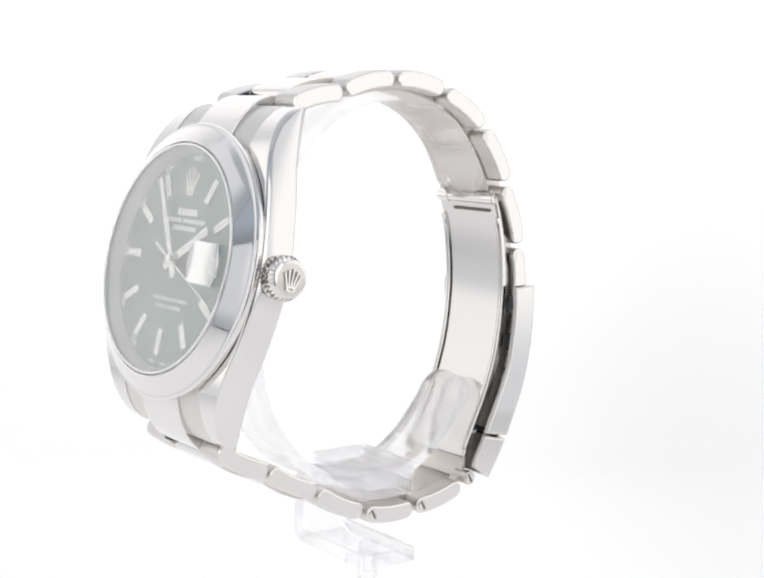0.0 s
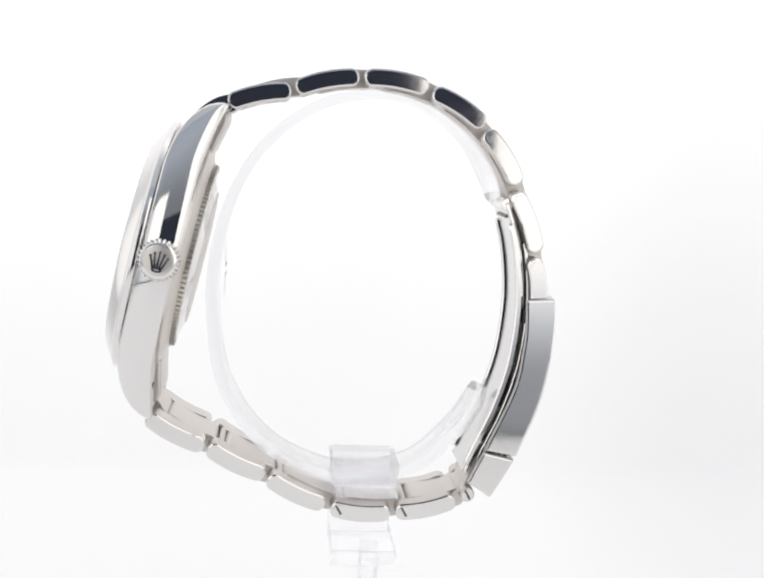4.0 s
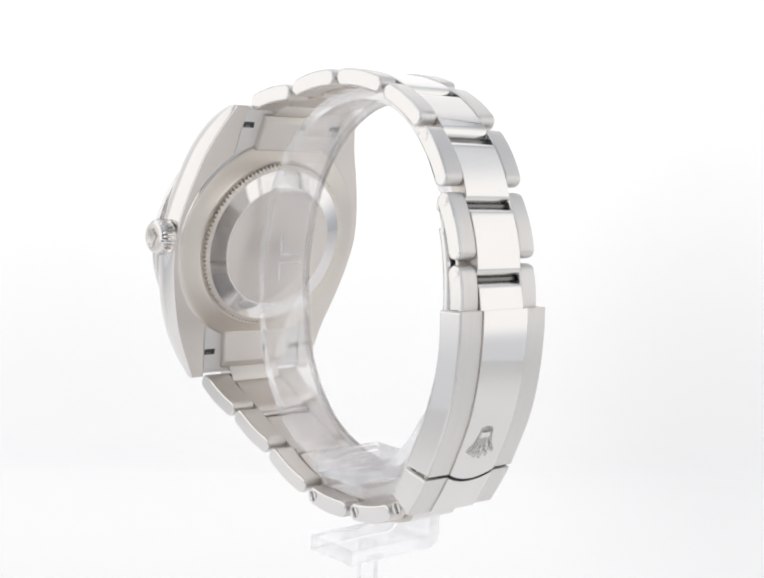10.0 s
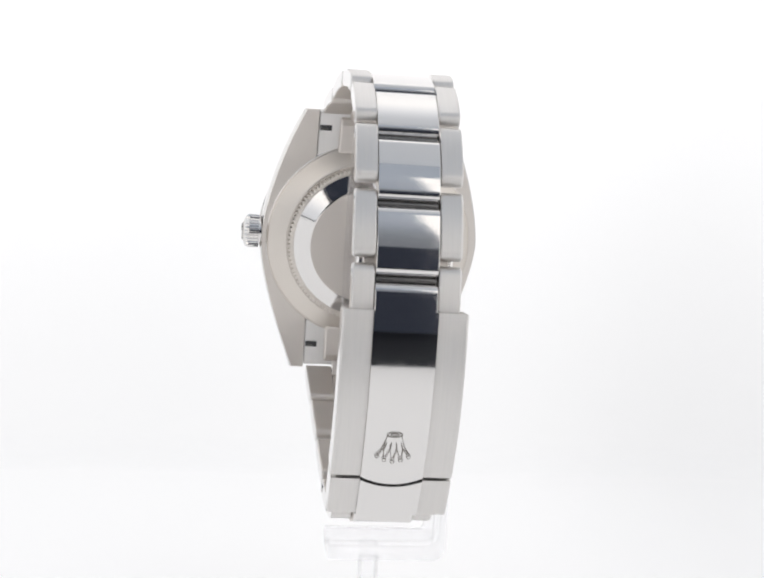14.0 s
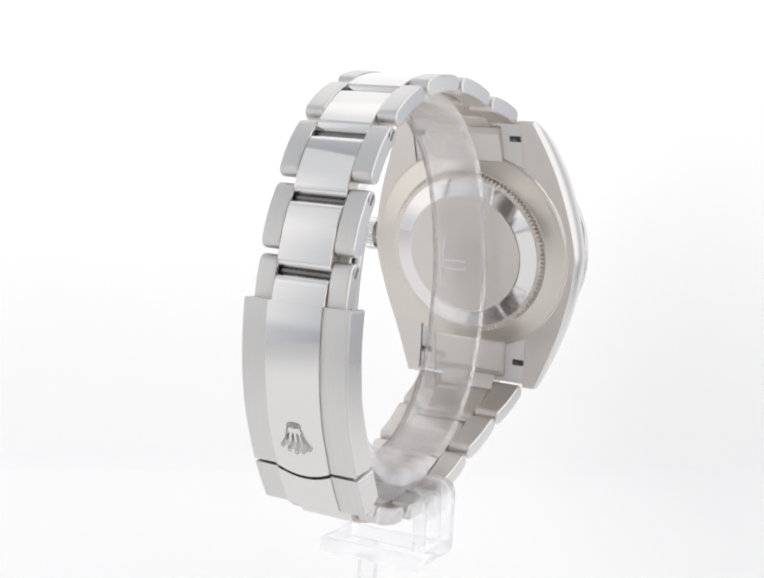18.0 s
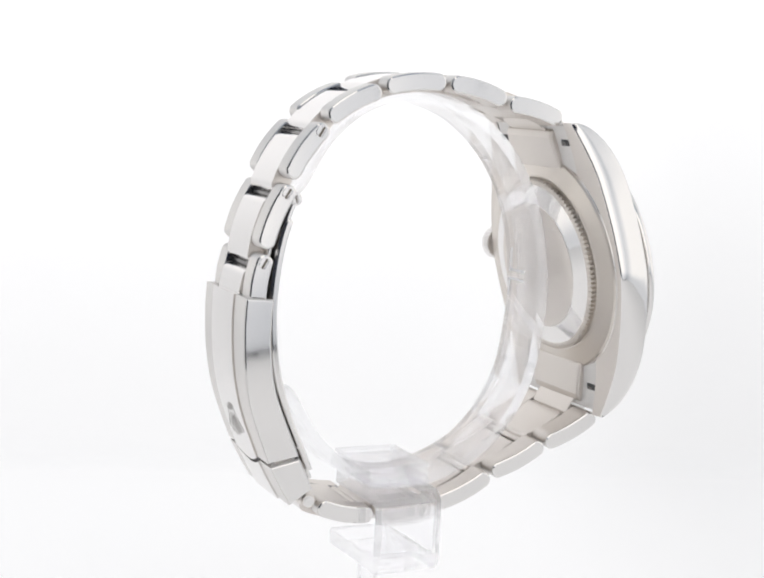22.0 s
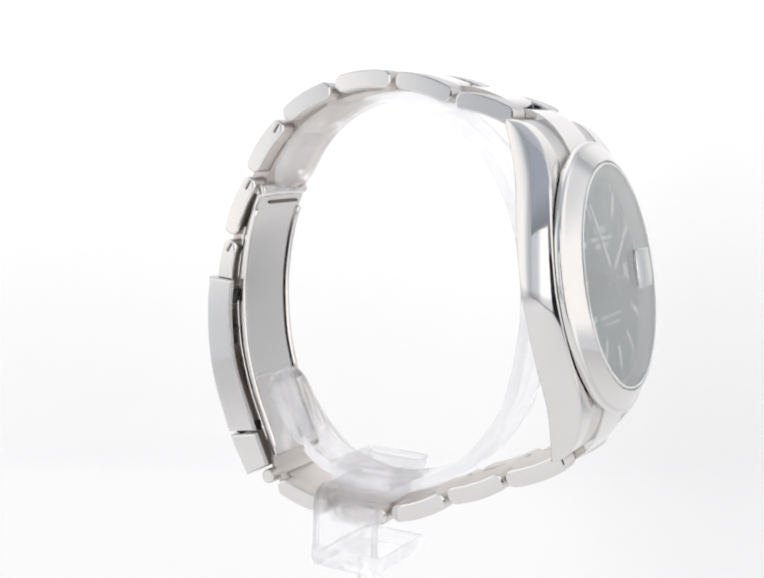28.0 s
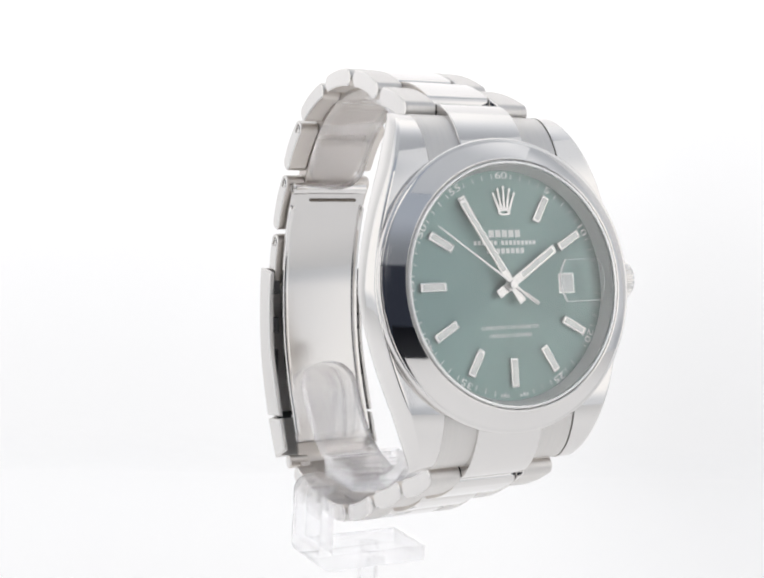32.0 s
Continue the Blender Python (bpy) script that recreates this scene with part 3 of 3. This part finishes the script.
def slotted(p, x, s, parent, slot=True, r=0.92, turn=-60):
    """A screw head or pin end on the side of a link."""
    bm = rod(p, r, x - s * 0.1, x + s * 0.03, 24, 0.0)
    if slot:
        for side in (1, -1):
            ds = [(p[0] + 0.94 * r * math.cos(a), p[1] + 0.94 * r * math.sin(a)) for a in [radians(turn + side * 90 + q * 13.2 - 66) for q in range(11)]]
            prism(ds, x + s * 0.02, x + s * 0.12, 0.03, bm)
    else:
        rod(p, 0.72 * r, x, x + s * 0.07, 24, 0.03, bm)
    head = part("screw" if slot else "pin_end", bm, POLISHED, parent)
    if slot:
        c, n = math.cos(radians(turn)), math.sin(radians(turn))
        ends = [(-0.9, -0.2), (0.9, -0.2), (0.9, 0.2), (-0.9, 0.2)]
        part("slot", prism([(p[0] + r * (i * c - j * n), p[1] + r * (i * n + j * c)) for i, j in ends], x + s * 0.02, x + s * 0.045), SLOT_SHADE, head)


def bracelet_row(p, q, w0, w1, c0, c1, shift, screw=None):
    """One row: a polished centre link, set on by 'shift' along the bracelet, and two brushed outer links."""
    p, q = Vector(p), Vector(q)
    d = (q - p).normalized()
    o = Vector((-d.y, d.x))
    if o.dot((p + q) / 2 - Vector((-5, -4))) < 0:
        o = -o
    length = (q - p).length
    cm = (c0 + c1) / 2
    cp, cq = shift
    bm = prism(link_outline(cp, cq, 2.9, 0.3, 0.43), MID - cm / 2, MID + cm / 2, 0.1)
    def line_inside(ob):
        for f in ob.data.polygons:
            if abs(f.normal.x) < 0.7 and f.normal.y * o.x + f.normal.z * o.y < -0.35:
                f.material_index = 2
        return ob
    centre = line_inside(part("centre_link", bm, [POLISHED, SATIN, SATIN], watch, "polished steel centre link", side=0.8))
    def at(pt, a, b):
        s = min(1, max(0, (Vector(pt) - p).dot(d) / length))
        return a + (b - a) * s
    for s in (1, -1):
        bm = prism(link_outline(p, q, 2.75, 0.32, 0.14), lambda pt: MID + s * (at(pt, c0, c1) / 2 + 0.05), lambda pt: MID + s * at(pt, w0, w1) / 2, 0.3)
        line_inside(part("outer_link", bm, [BRUSHED, POLISHED, SATIN], centre, "brushed steel outer link with polished side", side=0.8))
        if screw is not None:
            spot = p + d * 1.5 if screw[0] == "start" else q - d * 1.5
            slotted(tuple(spot), MID + s * at(spot, w0, w1) / 2, s, centre, slot=(s == screw[1]))
    return centre


def rows_of(points, widths, centres, lead, screws):
    """points: ends of the outer links in order from the case; the centre links follow 'lead' mm further along."""
    ends = [(Vector(a), Vector(b)) for a, b in points]
    line = [ends[0][0]] + [(a[1] + b[0]) / 2 for a, b in zip(ends, ends[1:])] + [ends[-1][1]]
    shifted = []
    for i, pt in enumerate(line):
        d = (line[min(i + 1, len(line) - 1)] - pt) if i < len(line) - 1 else pt - line[i - 1]
        o = Vector((-d.y, d.x)).normalized()
        if o.dot(pt - Vector((-5, -4))) < 0:
            o = -o
        shifted.append(pt + d.normalized() * lead + o * 0.25)
    for i, pt in enumerate(shifted[1:-1], 1):
        d = (shifted[i + 1] - shifted[i - 1]).normalized()
        o = Vector((-d.y, d.x))
        if o.dot(pt - Vector((-5, -4))) < 0:
            o = -o
        bar = pt - o * 0.3
        part("bar_recess", rod(tuple(pt - o * 0.95), 0.52, MID - centres[i] / 2 + 0.15, MID + centres[i] / 2 - 0.15, 12), SATIN, watch)
        part("link_bar", rod(tuple(bar), 0.45, MID - centres[i] / 2 + 0.1, MID + centres[i] / 2 - 0.1, 20), SHADED_STEEL, watch)
    for i, (a, b) in enumerate(ends):
        bracelet_row(a, b, widths[i], widths[i + 1], centres[i], centres[i + 1], (shifted[i], shifted[i + 1]), screws.get(i))


rows_of([((-25.2, 24.6), (-15.5, 26.9)), ((-15.2, 27.2), (-5.3, 29.5)), ((-4.8, 29.5), (5.4, 28.3)), ((5.9, 27.9), (14.4, 23.0)),
         ((14.5, 22.3), (20.2, 14.1)), ((19.7, 13.2), (23.7, 3.6)), ((23.3, 3.0), (24.4, -6.5))],
        (20.2, 18.6, 17.1, 15.9, 15.7, 15.7, 15.7, 15.7), (10.3, 9.9, 9.5, 9.2, 9.0, 9.0, 9.0, 9.0), 2.6,
        {4: ("start", -1), 5: ("start", -1), 6: ("start", -1)})
rows_of([((-36.0, -24.0), (-26.8, -28.7)), ((-26.6, -28.6), (-17.3, -33.1)), ((-17.1, -33.4), (-7.7, -37.8)), ((-7.1, -38.2), (2.8, -38.8)),
         ((3.3, -38.7), (13.1, -36.4))],
        (20.2, 18.7, 17.3, 15.9, 15.6, 15.6), (10.3, 9.9, 9.5, 9.2, 9.0, 9.0), 2.0,
        {3: ("start", 1), 4: ("start", 1)})


def end_links():
    for s in (1, -1):
        us = [15.6 + 8.6 * math.sin(math.pi / 2 * k / 14) for k in range(15)]
        top = [(s * u, lug_top(u) - 0.1) for u in us] + [(s * 24.15, -6.7), (s * 23.8, -7.2)]
        low = [(s * 22.8, -7.0), (s * 21.6, -6.7), (s * 19.0, -6.2), (s * 15.6, -5.7)]
        end = case_part("end_link", prism(top + low, MID - 10.45 - CENTRE.x, MID + 10.45 - CENTRE.x, 0.1), BRUSHED, watch, "brushed steel end link between the lugs")
        us = [15.6 + 10.55 * math.sin(math.pi / 2 * k / 20) for k in range(21)]
        top = [(s * u, -0.38 - fall(u, 13.0, 13.2, 8.2)) for u in us] + [(s * 26.1, -8.8), (s * 25.7, -9.3), (s * 24.9, -9.4)]
        low = [(s * 23.6, -8.3), (s * 22.0, -6.4), (s * 19.0, -5.4), (s * 15.6, -5.0)]
        centre = case_part("end_link_centre", prism(top + low, MID - 5.15 - CENTRE.x, MID + 5.15 - CENTRE.x, 0.12), [POLISHED, SATIN], end, "polished steel centre of the end link")
        for f in centre.data.polygons:
            f.material_index = 1 if f.normal.dot(OUT) < -0.2 else 0
        u0 = 21.0 if s > 0 else -20.2
        under_n = -6.2 - 0.19 * (abs(u0) - 19.0)
        for side in (1, -1):
            a, b = sorted((side * 8.2 + MID - CENTRE.x, side * 10.3 + MID - CENTRE.x))
            # a dark box as the shade in the slot
            case_part("spring_bar_slot_shade", box(a, b, u0 - 0.5, u0 + 0.5, under_n - 0.1, under_n + 1.0), RECESS_SHADE, end)
            case_part("spring_bar", box(a + 0.8, b - 0.35, u0 - 0.45, u0 + 0.0, under_n - 0.14, under_n + 0.2, 0.05), SHADED_STEEL, end)
        under = [(s * 16.5, -4.6), (s * 21.5, -5.6), (s * 23.0, -6.6), (s * 23.3, -7.2), (s * 22.8, -7.6), (s * 21.8, -7.8), (s * 20.6, -7.6), (s * 18.6, -7.1), (s * 16.5, -6.7)]
        case_part("end_link_barrel", prism(under, MID - 6.8 - CENTRE.x, MID + 6.8 - CENTRE.x, 0.4), SATIN, end)


end_links()


# ---------------------------------------------------------------- clasp
def bowed_plate(line, above, below, x0, x1, bow_start, bow_end, columns=10):
    """A strip along a line whose two ends are bowed along it in the middle of its width."""
    bm = bmesh.new()
    rings = []
    for j in range(columns + 1):
        w = 1 - (2 * j / columns - 1) ** 2
        pts = []
        for p in line:
            a, b = (p - line[0]).length, (p - line[-1]).length
            q = p + (line[0] - line[1]).normalized() * bow_start * w * max(0, 1 - a / 4)
            pts.append(q + (line[-1] - line[-2]).normalized() * bow_end * w * max(0, 1 - b / 4))
        rings.append([bm.verts.new((x0 + (x1 - x0) * j / columns, y, z)) for y, z in band(pts, above, below)])
    n = len(rings[0])
    for a, b in zip(rings, rings[1:]):
        for k in range(n):
            bm.faces.new((a[k], a[(k + 1) % n], b[(k + 1) % n], b[k]))
    bm.faces.new(rings[0])
    bm.faces.new(rings[-1][::-1])
    bmesh.ops.recalc_face_normals(bm, faces=bm.faces)
    return bm


def wall_plate(outline, inside, outside, soft):
    """A side wall whose outer rim alone is rounded."""
    bm = prism(outline, inside, outside)
    rim = [e for e in bm.edges if all(abs(v.co.x - outside) < 1e-6 for v in e.verts)]
    bmesh.ops.bevel(bm, geom=rim, offset=soft, segments=3, profile=0.5, affect="EDGES", clamp_overlap=True)
    return bm


def clasp():
    back = curve_through([(26.6, -3.4), (26.75, -8.0), (26.3, -14.5), (24.9, -21.0), (21.95, -28.6)], 8)
    plate = band(back, 0.0, 1.3)
    cover = part("clasp_cover", bowed_plate(back, 0.28, 1.2, MID - 4.6, MID + 4.6, 0, 1.2), [POLISHED, SATIN], watch, "folding clasp cover, polished centre between brushed sides", side=0.8)
    inner = curve_through([(22.1, -3.7), (22.3, -8.0), (22.1, -11.6), (21.0, -18.0), (16.95, -27.75)], 8)
    wall = [tuple(v) for v in back] + [tuple(v) for v in inner[::-1]]
    for s in (1, -1):
        part("side_band", prism(plate, MID + s * 4.62, MID + s * 8.318, 0.02), BRUSHED, cover, "brushed steel")
        part("side_wall", wall_plate(wall, MID + s * 8.32, MID + s * 9.02, 0.38), [BRUSHED, POLISHED], cover, side=0.8, crease=10)
    m = Matrix.Translation((MID + 0.3, 25.22, -21.3)) @ Matrix(((-1, 0, 0, 0), (0, -math.sin(radians(19)), math.cos(radians(19)), 0), (0, -math.cos(radians(19)), -math.sin(radians(19)), 0), (0, 0, 0, 1)))
    # thin dark strokes carry the shade of the engraving
    em = engraved(coronet_strokes(), 0.09, 0.03)
    bmesh.ops.transform(em, matrix=m, verts=em.verts)
    bmesh.ops.reverse_faces(em, faces=em.faces)
    part("coronet_lines", em, SLOT_SHADE, cover, "engraved five-pointed coronet, its shaded lines drawn as dark strokes")
    # a dark sheet as the shade in the gap below the cover
    part("gap_shade", prism(band(curve_through([(21.2, -28.0), (20.75, -29.2), (19.9, -31.0)], 4), 0.1, 0.4), MID - 7.8, MID + 7.8, 0), RECESS_SHADE, cover)
    for s in (1, -1):
        for z0, z1 in ((-7.4, -5.2), (-14.2, -11.6), (-22.6, -17.2)):
            a, b = sorted((MID + s * 7.2, MID + s * 8.31))
            # a dark box as the shade inside the hole
            part("adjustment_hole_shade", box(a, b, 22.0, 23.4, z0, z1), RECESS_SHADE, cover)
    # flip lock below the cover
    lock_out = curve_through([(21.68, -29.15), (20.15, -32.0), (18.2, -35.3)], 6)
    lock_in = curve_through([(16.8, -28.15), (15.6, -30.6), (14.5, -33.0)], 6)
    lock = part("clasp_lock", bowed_plate(lock_out, 0.28, 1.2, MID - 4.6, MID + 4.6, -1.2, 0), POLISHED, watch, "flip lock closing the clasp, polished centre")
    for s in (1, -1):
        part("side_band", prism(band(lock_out, 0.0, 1.2), MID + s * 4.62, MID + s * 8.318, 0.02), BRUSHED, lock, "brushed steel")
        part("side_wall", wall_plate([tuple(v) for v in lock_out] + [tuple(v) for v in lock_in[::-1]], MID + s * 8.32, MID + s * 8.97, 0.32), [BRUSHED, POLISHED], lock, side=0.8, crease=10)
    # hinge strip between the blade and the last link
    strip = curve_through([(12.4, -36.3), (14.4, -34.6), (15.3, -31.6), (16.0, -29.6)], 6)
    part("hinge_strip", prism(band(strip, 0.3, 0.3), MID - 6.3, MID + 6.3, 0.1), SATIN, lock)
    # folding blades
    line = curve_through([(18.6, 11.2), (20.6, 5.0), (21.6, -2.0), (21.6, -8.0), (20.7, -15.0), (18.6, -22.0), (15.8, -28.3), (14.2, -32.0)], 6)
    blade = part("clasp_blade", prism(band(line, 0.35, 0.45), MID - 6.9, MID + 6.9, 0.25), [BRIGHT, POLISHED], watch, "bright steel folding clasp blade", side=0.8)
    line2 = [v + Vector((1.15, 0.0)) for v in line[6:-4]]
    part("under_blade", prism(band(line2, 0.3, 0.3), MID - 6.2, MID + 6.2, 0.2), [SATIN, POLISHED], blade, side=0.8)
    for s in (1, -1):
        part("blade_rim", prism(band(line[3:-2], 0.2, 1.0), MID + s * 6.15, MID + s * 7.05, 0.32), POLISHED, blade)
    part("hinge_barrel", rod((18.6, 11.0), 0.95, MID - 6.7, MID + 6.7, 24, 0.15), POLISHED, blade)
    # a dark bar as the shade of the hinge slot
    part("hinge_slot_shade", box(MID - 3.5, MID + 5.1, 18.6, 19.3, 8.75, 9.15), SLOT_SHADE, blade)
    part("hinge_knuckle", rod((18.55, 11.0), 1.05, MID - 6.9, MID - 4.2, 24, 0.2), POLISHED, blade)
    slotted((18.55, 11.0), MID - 6.9, -1, blade, True, 0.7, 75)
    for s in (1, -1):
        pin = part("clasp_hinge", rod((14.7, -35.2), 1.15, MID + s * 4.7, MID + s * 8.0, 24, 0.15), SATIN, watch, "round hinge knuckle of the clasp")
        slotted((14.7, -35.2), MID + s * 8.0, s, pin, s == 1)


clasp()

# ---------------------------------------------------------------- acrylic stand
stand = tagged(empty("display_stand", 0), "clear acrylic display stand with an open cuff holding the watch", "stand")


def stand_part(name, bm, mat=None, parent=None, label=""):
    return part(name, bm, mat or ACRYLIC, parent or stand, label, lift=FLOOR)


def cuff_mesh(line, thick, x0, x1, round_end):
    """A strip of even thickness along a line, its two ends rounded across the width; the sawn rim is the second material."""
    bm = bmesh.new()
    run = [0.0]
    for a, b in zip(line, line[1:]):
        run.append(run[-1] + (b - a).length)
    rows = []
    for i, p in enumerate(line):
        d = (line[min(i + 1, len(line) - 1)] - line[max(i - 1, 0)]).normalized()
        o = Vector((-d.y, d.x))
        gap = min(run[i], run[-1] - run[i])
        cut = round_end - math.sqrt(max(0.0, round_end ** 2 - max(0.0, round_end - gap) ** 2))
        a, b = x0 + cut, x1 - cut
        q = p + o * thick
        rows.append([bm.verts.new(v) for v in ((a, p.x, p.y), (b, p.x, p.y), (b, q.x, q.y), (a, q.x, q.y))])
    for r, t in zip(rows, rows[1:]):
        for k in range(4):
            f = bm.faces.new((r[k], r[(k + 1) % 4], t[(k + 1) % 4], t[k]))
            f.material_index = k % 2
    for r in (rows[0], rows[-1]):
        bm.faces.new(r).material_index = 1
    bmesh.ops.recalc_face_normals(bm, faces=bm.faces)
    return bm


def acrylic_stand():
    line = curve_through([(18.3, 11.6), (16.6, 15.6), (13.0, 21.2), (7.0, 25.9), (-1.0, 28.0), (-11.0, 26.0), (-19.2, 20.0), (-24.6, 11.6), (-27.3, 1.5), (-27.6, -8.0),
                          (-25.3, -20.0), (-18.6, -29.5), (-9.5, -34.3), (-1.0, -35.2), (7.5, -32.4), (13.6, -26.6), (16.6, -22.0), (17.8, -19.2)], 10)
    stand_part("cuff", cuff_mesh(line, 1.8, -5.8, 3.9, 4.0), [ACRYLIC, ACRYLIC_EDGE], label="clear open acrylic cuff inside the bracelet")
    side = [(0.0, -34.8), (0.0, -34.25), (0.4, -34.1), (0.4, -33.6), (0.0, -33.45), (0.0, -33.0), (0.45, -32.85), (0.45, -32.3), (0.0, -32.15), (0.0, -31.9), (0.6, -31.75), (0.6, -31.2)]
    outline = [(3.3 + a, z) for a, z in side] + [(-6.4 - a, z) for a, z in side[::-1]]
    stand_part("block", prism(outline, -7.0, 6.4, 0.12), ACRYLIC_BLOCK)
    # a bracket out to one side, down past the bracelet and back under it
    bracket = [(5.4, -36.8), (5.4, -34.4), (-9.8, -34.4)]
    for k in range(7):
        a = math.pi / 2 + math.pi / 2 * k / 6
        bracket.append((-9.8 + 2.4 * math.cos(a), -36.8 + 2.4 * math.sin(a)))
    for k in range(7):
        a = math.pi + math.pi / 2 * k / 6
        bracket.append((-9.8 + 2.4 * math.cos(a), -45.2 + 2.4 * math.sin(a)))
    bracket += [(7.0, -47.6), (7.0, -45.0), (-9.4, -45.0), (-9.8, -44.6), (-9.8, -37.2), (-9.4, -36.8)]
    bm = prism(bracket, -6.5, 4.0, 0.25, plane="xy")
    bmesh.ops.rotate(bm, matrix=Matrix.Rotation(radians(90), 3, "X"), cent=(0, 0, 0), verts=bm.verts)
    bmesh.ops.scale(bm, vec=(1, -1, 1), verts=bm.verts)
    bmesh.ops.reverse_faces(bm, faces=bm.faces)
    for f in bm.faces:
        f.material_index = 1 if abs(f.normal.y) > 0.9 else 0
    stand_part("bracket", bm, [ACRYLIC_BLOCK, ACRYLIC_EDGE])
    post = lathe([(0, FLOOR + 0.05), (3.2, FLOOR + 0.05), (3.2, FLOOR + 1.0), (1.7, FLOOR + 1.8), (1.7, -47.64), (0, -47.64)], 32, closed=False)
    stand_part("post", post)
    # engraved angle marks on the cuff
    for x0, x1, z, end in ((1.7, -2.85, -0.9, 2.8), (1.95, -2.85, -2.4, -5.4)):
        bm = bmesh.new()
        box(x1, x0, -24.95, -24.85, z - 0.2, z + 0.2, 0, bm)
        box(x0 - 0.4, x0, -24.95, -24.85, min(z, end), max(z, end), 0, bm)
        stand_part("engraved_mark", bm, FROST)


acrylic_stand()

# ---------------------------------------------------------------- movement
START, SPEED = -50.6, -8.78      # the turntable, degrees and degrees a second
LEAN = -0.75                     # the watch hangs a little askew on its cuff, degrees


def motions():
    for ob, z, lean in ((watch, BASE - FLOOR, LEAN), (stand, 0.0, 0.0)):
        walk(ob, [(t, pose(0, 0, z * MM, 0, lean, START + SPEED * t)) for t in range(33)])
    walk(second_hand, [(t, hand_pose(113.5 + 6 * t, 1.4)) for t in range(33)])


motions()
